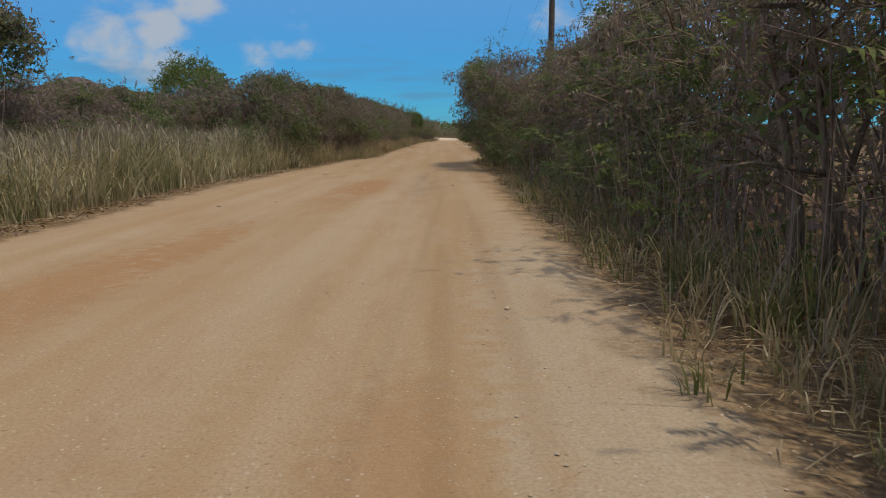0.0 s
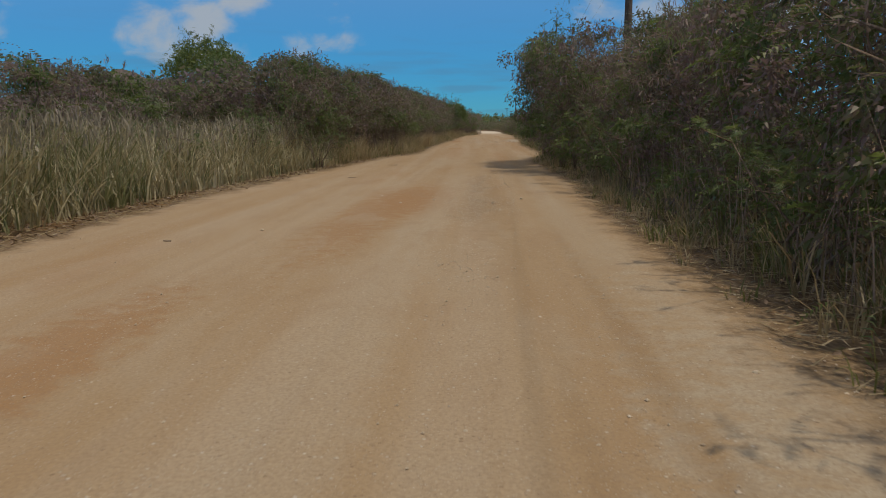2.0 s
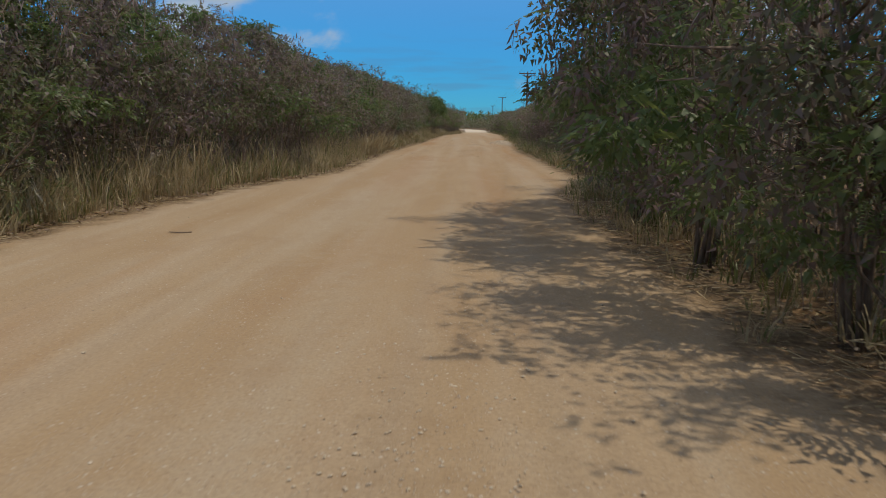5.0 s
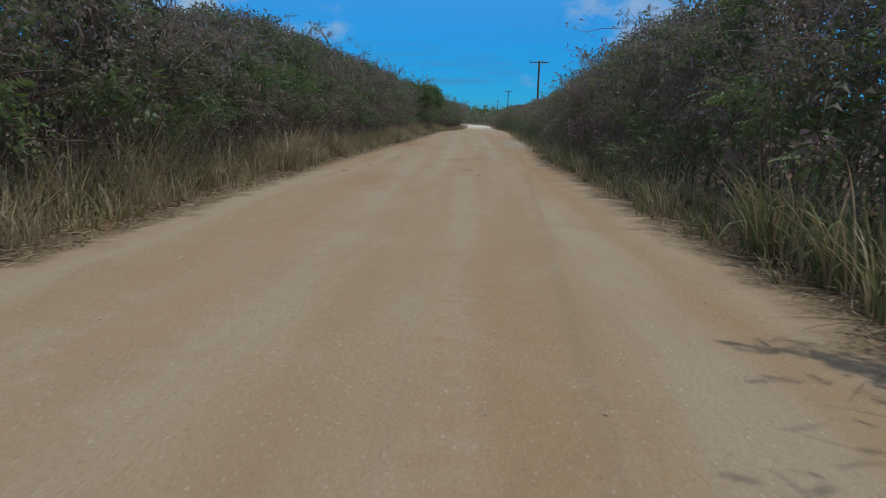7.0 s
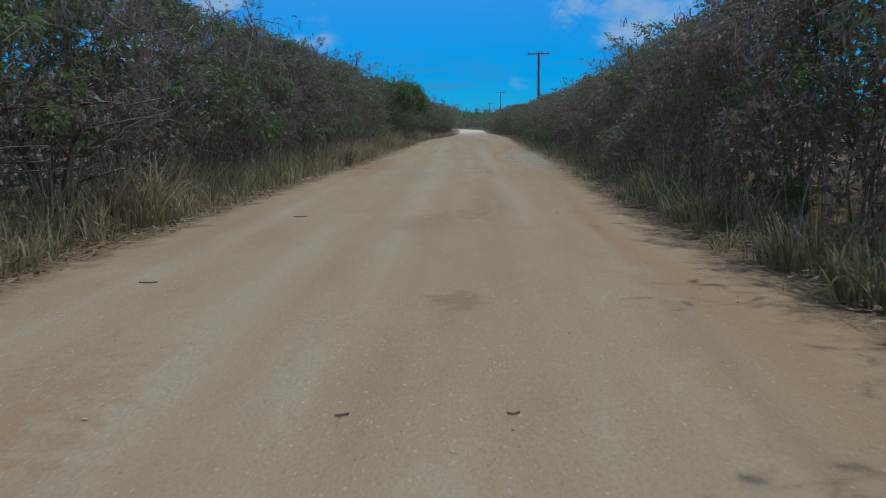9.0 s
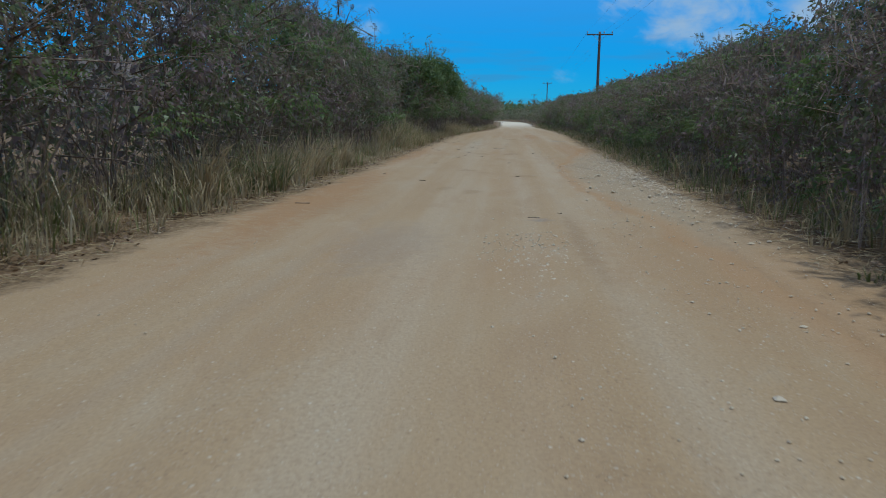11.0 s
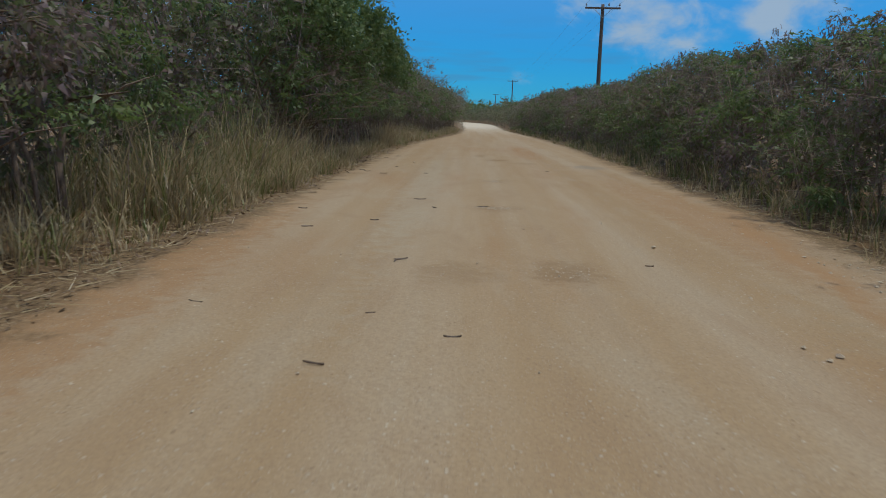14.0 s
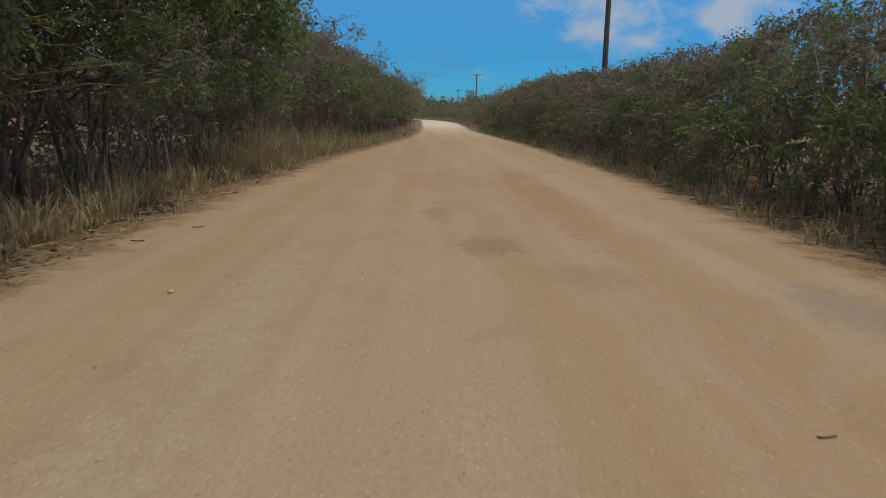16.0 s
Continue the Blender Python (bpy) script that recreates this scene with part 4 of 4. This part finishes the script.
field("dead_stems", "brown dead stems standing among the trunks", POD, r, x, y, r.uniform(0.6, 1.8, n), r.uniform(0.006, 0.013, n), r.uniform(0.0, 0.35, n), 2)
# fallen straw along both edges
n = 20000
y = -4 + r.beta(0.9, 1.4, n) * 140
left = r.random(n) < 0.5
x = np.where(left, EDGE_L(y) + 0.35 - r.beta(1.3, 1.6, n) * 1.4, EDGE_R(y) - 0.3 + r.beta(1.3, 1.6, n) * 1.4)
az, ln = r.uniform(0, 6.28, n), r.uniform(0.10, 0.38, n)
dx, dy = np.cos(az) * ln, np.sin(az) * ln
z = r.uniform(0.0, 0.05, n) - 0.01
a = np.stack([x, y, z], 1)
c = np.stack([x + dx, y + dy, z + r.normal(0.01, 0.03, n)], 1)
w = np.stack([-np.sin(az), np.cos(az), np.zeros(n)], 1) * r.uniform(0.002, 0.006, n)[:, None]
s = Soup()
s.tris(np.stack([a - w, a + w + [0, 0, 0.006], c], 1).reshape(-1, 3))
tagged(new("fallen_straw", s.mesh("fallen_straw", STRAW)), "dry stalks and leaf litter lying along the road edge", "litter", kind="stuff")


# brown dead leaves in a ragged band along the edges
n = 26000
y = -4 + r.beta(0.9, 1.3, n) * 134
left = r.random(n) < 0.62
drift = np.array([noise.noise((v * 0.7, 2.0, 41.0)) for v in y])
x = np.where(left, EDGE_L(y) + 0.30 + 0.25 * drift - r.beta(1.4, 1.5, n) * 1.1, EDGE_R(y) - 0.12 - 0.25 * drift + r.beta(1.4, 1.5, n) * 1.1)
az, ln = r.uniform(0, 6.28, n), r.uniform(0.03, 0.09, n)
ax = np.stack([np.cos(az), np.sin(az), r.normal(0.1, 0.25, n)], 1) * ln[:, None]
bx = np.stack([-np.sin(az), np.cos(az), r.normal(0, 0.4, n)], 1) * (ln * r.uniform(0.15, 0.3, n))[:, None]
o = np.stack([x, y, r.uniform(0.002, 0.03, n)], 1)
s = Soup()
s.tris(np.stack([o, o + ax * 0.5 + bx, o + ax, o, o + ax, o + ax * 0.5 - bx], 1).reshape(-1, 3))
tagged(new("leaf_litter", s.mesh("leaf_litter", LITTER)), "dead brown leaves drifted along the road edge", "litter", kind="stuff")


def grass_clump(x, y, h, count, spread, seed, mat=GUINEA, label="large green clump of arching grass"):
    q = np.random.default_rng(seed)
    ob = new("grass_clump")
    tagged(ob, label, "grass", "verge clumps")
    ob.location = (x, y, 0)
    for name, m, share, lo in (("green_tuft" if mat is GUINEA else "straw_tuft", mat, 0.65, 0.6), ("dry_tuft", STRAW, 0.35, 0.4)):
        k = int(count * share)
        a = q.uniform(0, 6.28, k)
        rad = spread * np.sqrt(q.random(k)) * 0.5
        root = np.stack([np.cos(a) * rad, np.sin(a) * rad, np.full(k, -0.02)], 1)
        s = Soup()
        s.add(*blades(q, root, h * q.uniform(lo, 1.1, k), q.uniform(0.014, 0.032, k), q.beta(1.3, 1.0, k) * 1.7, 6, a + q.normal(0, 0.6, k)))
        tagged(part(name, s.mesh(name, m), ob), kind="stuff")
    return ob


for i, (x, y, h, c, w) in enumerate([(3.45, 44.6, 1.05, 200, 0.9), (3.4, 46.2, 1.1, 200, 0.9), (3.2, 43.5, 0.8, 130, 0.7), (3.05, 58.6, 0.50, 200, 0.7), (3.1, 60.0, 0.52, 180, 0.8), (3.15, 63.2, 0.6, 160, 1.0),
                                     (3.2, 65.5, 0.7, 160, 0.9), (2.3, 5.3, 0.38, 120, 0.35), (2.45, 7.4, 0.35, 90, 0.4), (2.2, 9.0, 0.35, 90, 0.5), (-4.2, 79.6, 1.0, 160, 0.8),
                                     (2.6, 18.0, 0.5, 120, 0.6), (3.2, 50.5, 0.7, 150, 0.8)]):
    grass_clump(x, y, h, c, w, 300 + i)
for i, (x, y, h, c, w) in enumerate([(-4.3, 83.0, 1.05, 160, 0.5), (-4.25, 86.0, 0.9, 130, 0.5), (-4.4, 77.4, 1.1, 170, 0.6), (-4.3, 111.5, 0.5, 150, 0.7), (-4.25, 113.2, 0.45, 130, 0.7), (-4.3, 109.8, 0.5, 130, 0.6),
                                     (-4.4, 119.5, 1.1, 200, 1.0), (-4.5, 122.0, 1.2, 220, 1.2), (-4.5, 125.0, 1.1, 200, 1.2), (-4.6, 57.0, 1.2, 220, 1.2), (-4.7, 59.0, 1.3, 220, 1.2), (-4.6, 64.0, 1.1, 180, 1.0)]):
    grass_clump(x, y, h, c, w, 400 + i, STRAW, "clump of dry straw coloured grass")


# ---------- loose stones, pods and sticks on the road ----------
def pebbles(name, label, r, x, y, size):
    n = len(x)
    z = np.full(n, 0.0)
    base = np.array([(1, 0, 0), (0.1, 1, 0), (-1, 0.1, 0), (0, -1, 0.1), (0.1, 0, 0.8), (0, 0, -0.5)], float)
    v = base[None] * (1 + r.normal(0, 0.22, (n, 6, 3)))
    a = r.uniform(0, 6.28, n)
    c, s_ = np.cos(a)[:, None], np.sin(a)[:, None]
    v = np.stack([v[..., 0] * c - v[..., 1] * s_, v[..., 0] * s_ + v[..., 1] * c, v[..., 2] * 0.75], -1) * size[:, None, None] * 0.5
    v += np.stack([x, y, z - 0.015 * ((x > 1.4) & (y > 79) & (y < 97)) + size * 0.05], 1)[:, None]
    f = [(0, 1, 4), (1, 2, 4), (2, 3, 4), (3, 0, 4), (1, 0, 5), (2, 1, 5), (3, 2, 5), (0, 3, 5)]
    s = Soup()
    s.add(v.reshape(-1, 3), [tuple(b + i for i in q) for b in range(0, n * 6, 6) for q in f])
    return tagged(new(name, s.mesh(name, STONE)), label, "gravel", kind="stuff")


r = np.random.default_rng(33)
n = 11000
y = r.uniform(1, 125, n)
u = r.random(n)
x = EDGE_L(y) + 0.3 + u * (EDGE_R(y) - EDGE_L(y) - 0.5)
pebbles("gravel", "loose pale pebbles scattered over the dirt road", r, x, y, 0.006 + 0.022 * r.random(n) ** 4)
n = 7000
y = r.normal(20, 4.5, n)
x = -0.45 + r.normal(0, 0.28, n) + 0.02 * (y - 21)
pebbles("gravel", "strip of loose gravel between the wheel tracks", r, x, y, 0.007 + 0.020 * r.random(n) ** 2.5)
n = 3200
y = np.concatenate([r.uniform(-1, 14, n // 2), r.normal(86, 7, n - n // 2)])
x = np.concatenate([EDGE_R(y[: n // 2]) - 0.1 - np.abs(r.normal(0, 0.75, n // 2)), EDGE_R(y[n // 2:]) - np.abs(r.normal(0.5, 0.6, n - n // 2))])
pebbles("gravel", "pale coral gravel on the road shoulder", r, x, y, 0.007 + 0.024 * r.random(n) ** 3)
n = 1300
y = r.normal(86, 5.0, n)
pebbles("gravel", "coral rubble on the worn road shoulder", r, EDGE_R(y) - 0.2 - r.random(n) * (EDGE_R(y) - 1.4), y, 0.010 + 0.045 * r.random(n) ** 4)
n = 1600
y = r.normal(83.5, 3.5, n)
pebbles("gravel", "coarse broken coral on the wide shoulder", r, EDGE_R(y) - 0.35 - np.abs(r.normal(0.2, 0.55, n)), y, 0.014 + 0.055 * r.random(n) ** 2.5)
n = 1000
y = r.uniform(85, 95, n)
pebbles("gravel", "pale broken coral along the edge of the road", r, EDGE_R(y) - 0.15 - np.abs(r.normal(0.2, 0.4, n)), y, 0.010 + 0.028 * r.random(n) ** 2.5)
n = 420
pebbles("gravel", "small stones working loose between the wheel tracks", r, 0.2 + r.normal(0, 0.28, n), 74.0 + r.normal(0, 1.1, n), 0.012 + 0.03 * r.random(n) ** 2)
for hx, hy, wx, wy, n in ((0.1, 94.0, 0.17, 0.2, 60), (-0.36, 98.72, 0.20, 0.10, 170), (-0.10, 103.5, 0.16, 0.12, 130), (-1.2, 102.9, 0.18, 0.12, 90), (0.35, 83.6, 0.16, 0.15, 60)):
    pebbles("gravel", "broken gravel in a pothole", r, hx + r.normal(0, wx, n), hy + r.normal(0, wy, n), 0.007 + 0.019 * r.random(n) ** 2)
n = 1300
pebbles("gravel", "loose stones on the rough side of the road", r, r.uniform(0.2, 2.8, n), r.normal(74, 3.5, n), 0.008 + 0.03 * r.random(n) ** 4)


def stone(x, y, size, seed):
    q = np.random.default_rng(seed)
    bm = bmesh.new()
    bmesh.ops.create_icosphere(bm, subdivisions=2, radius=size / 2)
    for v in bm.verts:
        v.co *= 1 + 0.25 * noise.noise(v.co * (3 / size) + Vector((seed, 0, 0)))
        v.co.z *= 0.65
    me = bpy.data.meshes.new("stone")
    bm.to_mesh(me)
    bm.free()
    me.materials.append(STONE)
    ob = new("stone", me)
    ob.matrix_basis = pose(x, y, size * 0.16, 0, 0, q.uniform(0, 360))
    return tagged(ob, "pale rounded coral stone lying on the dirt", "stone", "loose stones")


for i, (x, y, size) in enumerate([(0.48, 5.69, 0.055), (-0.28, 19.05, 0.06), (0.25, 19.9, 0.07), (-1.9, 19.0, 0.06), (-3.3, 15.3, 0.06), (-1.35, 19.6, 0.05), (1.26, 19.8, 0.05), (1.0, 9.6, 0.06), (-2.4, 20.4, 0.05),
                                  (-3.0, 57.0, 0.07), (0.9, 21.5, 0.05), (1.8, 80.2, 0.09), (1.2, 95.5, 0.06), (-3.6, 107.6, 0.07), (-2.2, 109.4, 0.06), (2.0, 84.1, 0.10), (1.5, 81.0, 0.08), (2.3, 79.5, 0.09)]):
    stone(x, y, size * 0.8, 50 + i)


def fallen_pod(x, y, length, turn, seed):
    """A flat dry pod, curled along its length, with seeds that bulge."""
    q = np.random.default_rng(seed)
    k = np.linspace(0, 1, 9)
    curl = q.uniform(-0.12, 0.12)
    cx, cy = (k - 0.5) * length, curl * length * (k - 0.5) ** 2 * 2
    cz = 0.008 + 0.008 * q.random() * (2 * k - 1) ** 2
    w = length * 0.042 * np.sin(math.pi * np.clip(k, 0.04, 0.96)) ** 0.5
    th = 0.004 + 0.002 * np.abs(np.sin(k * 20))
    rows = []
    for i in range(9):
        rows += [(cx[i], cy[i] - w[i], cz[i]), (cx[i], cy[i], cz[i] + th[i]), (cx[i], cy[i] + w[i], cz[i] + 0.006), (cx[i], cy[i], cz[i] - th[i])]
    faces = [(4 * i + j, 4 * i + (j + 1) % 4, 4 * i + 4 + (j + 1) % 4, 4 * i + 4 + j) for i in range(8) for j in range(4)]
    s = Soup()
    s.add(rows, faces + [(3, 2, 1, 0), (32, 33, 34, 35)])
    ob = new("seed_pod", s.mesh("seed_pod", FALLEN))
    ob.matrix_basis = pose(x, y, 0.0, 0, 0, turn)
    return tagged(ob, "dry brown seed pod fallen on the road", "seed pod", "fallen pods")


PODS = [(-1.36, 94.39, 0.22, 35), (-0.51, 98.8, 0.24, 5), (-1.40, 94.3, 0.12, 80), (-1.57, 91.33, 0.19, -20), (-2.62, 92.56, 0.18, -25), (-1.40, 92.41, 0.10, 20), (-0.85, 91.9, 0.16, 5), (-1.73, 82.14, 0.2, -15),
        (-2.76, 83.82, 0.12, 60), (-3.04, 77.77, 0.32, 5), (0.29, 76.54, 0.17, 10), (0.36, 76.50, 0.12, 60), (0.67, 77.0, 0.09, -20), (-1.66, 105.23, 0.16, -40), (-3.03, 105.4, 0.26, -20), (-2.6, 104.9, 0.26, 0),
        (-3.2, 105.8, 0.2, 15), (-3.4, 105.6, 0.16, 0), (-2.5, 107.2, 0.14, 40), (-1.48, 99.6, 0.27, 4), (-1.21, 98.5, 0.17, -55), (-3.5, 101.3, 0.2, 10), (-3.6, 104.5, 0.3, -40), (-1.9, 97.0, 0.16, 0), (-0.9, 110.2, 0.1, 85), (-3.6, 109.3, 0.24, 30), (-3.2, 111.5, 0.2, 0),
        (-2.9, 112.5, 0.2, 35), (-2.39, 64.45, 0.3, 10), (-2.71, 59.6, 0.24, 0), (-2.99, 57.0, 0.2, 15), (-3.6, 32.69, 0.4, 5), (-0.52, 56.41, 0.10, 20), (-4.13, 14.28, 0.14, 0), (-3.9, 25.8, 0.3, 20),
        (0.26, 56.4, 0.09, 5), (0.04, 88.51, 0.14, 15), (0.9, 94.4, 0.12, 0), (1.3, 107.0, 0.14, 10), (-2.0, 88.0, 0.12, 30), (0.2, 83.5, 0.12, 0), (-3.3, 100.2, 0.22, 20), (-3.0, 98.0, 0.2, -10), (-2.6, 96.3, 0.2, 15)]
for i, (x, y, ln, turn) in enumerate(PODS):
    fallen_pod(x, y, ln * 0.68, turn, 70 + i)


def dead_branch(x, y, z, length, turn, tilt, seed):
    q = np.random.default_rng(seed)
    s = Soup()
    k = np.linspace(0, 1, 6)
    main = np.stack([k * length, q.normal(0, 0.03, 6) * length, q.normal(0, 0.02, 6) * length], 1)
    s.tube(main, 0.012, 0.004, 5)
    for j in (2, 3, 4):
        d = unit(np.array([0.8, q.normal(0, 0.8), q.normal(0, 0.5)]))
        s.tube(main[j] + np.outer(np.linspace(0, 1, 4) * length * 0.35, d) + q.normal(0, 0.01, (4, 3)), 0.006, 0.002, 4)
    ob = new("dead_branch", s.mesh("dead_branch", DRYWOOD, True))
    ob.matrix_basis = pose(x, y, z, 0, -tilt, turn)
    return tagged(ob, "grey dead branch caught at the thicket's foot", "branch", "dead branches")


DRYWOOD = bark_material("bleached dead wood", (0.16, 0.12, 0.085), (0.38, 0.31, 0.23))
for i, (x, y, z, ln, turn, tilt) in enumerate([(1.9, 6.2, 0.03, 0.9, 20, 8), (2.1, 8.2, 0.05, 1.3, 70, 30), (2.3, 10.2, 0.05, 1.3, 60, 25), (2.3, 12.0, 0.1, 1.4, 50, 35), (2.3, 14.5, 0.05, 1.2, 40, 20), (2.1, 17.5, 0.03, 1.2, 30, 15),
                                               (2.5, 20.0, 0.1, 1.4, 75, 30), (2.5, 23.0, 0.05, 1.2, 20, 20), (2.3, 26.0, 0.05, 1.4, 60, 35), (3.3, 55.0, 0.1, 1.3, 80, 40), (-4.3, 62.5, 0.05, 1.2, 200, 35), (-4.4, 81.5, 0.05, 1.6, 110, 50),
                                               (-4.6, 88.0, 0.1, 1.8, 70, 45), (-4.4, 115.0, 0.05, 1.4, 130, 40), (4.9, 113.0, 0.3, 1.2, 100, 60), (2.0, 4.2, 0.02, 0.9, 60, 6)]):
    dead_branch(x, y, z, ln, turn, tilt, 500 + i)


# ---------- utility poles and wires ----------
def utility_pole(x, y, top, turn):
    ob = new("utility_pole")
    tagged(ob, "weathered brown timber utility pole with one crossarm", "utility pole", "power line poles")
    ob.matrix_basis = pose(x, y, 0, 0, 0, turn)
    s = Soup()
    s.tube([(0.01 * math.sin(k), 0, -0.5 + (top + 0.5) * k / 8) for k in range(9)], 0.17, 0.115, 14)
    part("pole", s.mesh("pole", POLE, True), ob)
    bm = bmesh.new()
    bmesh.ops.create_cube(bm, size=1, matrix=Matrix.Translation((0, -0.17, top - 0.28)) @ Matrix.Diagonal((2.5, 0.10, 0.13, 1)))
    bmesh.ops.bevel(bm, geom=bm.edges[:], offset=0.012, segments=1, affect="EDGES")
    me = bpy.data.meshes.new("crossarm")
    bm.to_mesh(me)
    bm.free()
    me.materials.append(POLE)
    part("crossarm", me, ob)
    for sgn in (-1, 1):
        s = Soup()
        s.tube([(sgn * 0.62, -0.23, top - 0.34), (0.0, -0.20, top - 0.95)], 0.018, 0.018, 5)
        part("brace", s.mesh("brace", STEEL), ob, "steel brace strap")
    for ix in PINS:
        s = Soup()
        s.tube([(ix, -0.17, top - 0.215), (ix, -0.17, top - 0.10)], 0.014, 0.014, 6)
        s.tube([(ix, -0.17, top - 0.11), (ix, -0.17, top - 0.07), (ix, -0.17, top - 0.03), (ix, -0.17, top + 0.02)], 0.065, 0.040, 10)
        s.tube([(ix, -0.17, top + 0.02), (ix, -0.17, top + 0.05)], 0.045, 0.03, 10)
        part("insulator", s.mesh("insulator", PORCELAIN, True), ob, "grey porcelain pin insulator")
    s = Soup()
    s.tube([(0.0, -0.14, top - 0.28), (0.0, -0.25, top - 0.28)], 0.02, 0.02, 6)
    part("bolt", s.mesh("bolt", STEEL), ob)
    return ob


PINS = (-1.17, 0.42, 1.17)
LINE = [(0.9, -75.0, 9.5), (4.87, 35.41, 9.5), (8.78, 145.0, 9.45), (11.2, 290.0, 10.9), (12.4, 430.0, 11.5)]
for i, (x, y, top) in enumerate(LINE):
    utility_pole(x, y, top, -2.0)
for (x0, y0, t0), (x1, y1, t1) in zip(LINE, LINE[1:]):
    for ix in PINS:
        k = np.linspace(0, 1, 33)
        pts = np.stack([x0 + ix + (x1 - x0) * k, y0 - 0.17 + (y1 - y0) * k, t0 + 0.05 + (t1 - t0) * k - 4 * 1.3 * k * (1 - k)], 1)
        s = Soup()
        s.tube(pts, 0.005, 0.005, 4)
        tagged(new("power_line", s.mesh("power_line", WIRE, True)), "thin grey overhead wire sagging between timber poles", "power line", "overhead wires")


# ---------- distance ----------
def clump_tris(r, c, w, h, n, leaf):
    th, z = r.uniform(0, 6.28, n), r.random(n)
    rad = w * np.sqrt(np.clip(1 - (z - 0.35) ** 2 * 1.6, 0.05, 1)) * (0.75 + 0.35 * r.random(n))
    o = c + np.stack([np.cos(th) * rad, np.sin(th) * rad, z * h], 1)
    a, b_ = r.normal(0, leaf, (n, 3)), r.normal(0, leaf, (n, 3))
    return np.stack([o, o + a, o + b_], 1).reshape(-1, 3)


r = np.random.default_rng(77)
s = Soup()
for _ in range(420):
    x, y = r.uniform(-190, 210), r.uniform(385, 540)
    s.tris(clump_tris(r, np.array([x, y, -0.5]), r.uniform(2.5, 6), r.uniform(4.5, 8.5) + (y - 385) * 0.012, 95, 0.9))
tagged(new("far_woods", s.mesh("far_woods", LEAF_FAR)), "sunlit green trees along the far end of the road", "woods", kind="stuff")
s = Soup()
for _ in range(900):
    sx = r.choice([-1, 1])
    x, y = sx * r.uniform(25, 150) + (2 if sx > 0 else -2), r.uniform(-30, 390)
    s.tris(clump_tris(r, np.array([x, y, -0.4]), r.uniform(2.0, 4.2), r.uniform(1.8, 3.0), 110, 0.36))
tagged(new("scrubland", s.mesh("scrubland", LEAF)), "dull green scrub spreading behind the roadside thicket", "scrub", kind="stuff")

HILL, t, b = material("dry hillside", 0.95, 0.1)
p = position(t)
t.links.new(ramp(t, link_noise(t, p, 0.05, 7.0, 0.65), [(0.3, (0.085, 0.080, 0.060)), (0.5, (0.135, 0.105, 0.092)), (0.7, (0.175, 0.130, 0.112))]), b.inputs["Base Color"])
relief(t, b, link_noise(t, p, 0.25, 6.0), 0.8, 2.0)
a = np.linspace(-1, 1, 49)
hx, hy = np.meshgrid(a, a)
hz = np.clip(1 - np.sqrt(hx ** 2 + hy ** 2), 0, 1) ** 0.8
hz = 45 * hz * (1 + 0.25 * np.array([noise.fractal((x * 3, y * 3, 1), 1, 2, 5) for x, y in zip(hx.ravel(), hy.ravel())]).reshape(hx.shape)) - 2.5
s = Soup()
s.add(np.stack([-262 + hx * 150, 590 + hy * 180, hz], -1), grid_faces(49, 49))
tagged(new("hill", s.mesh("hill", HILL, True)), "low dry brown hill beyond the scrub", "hill", kind="structure")
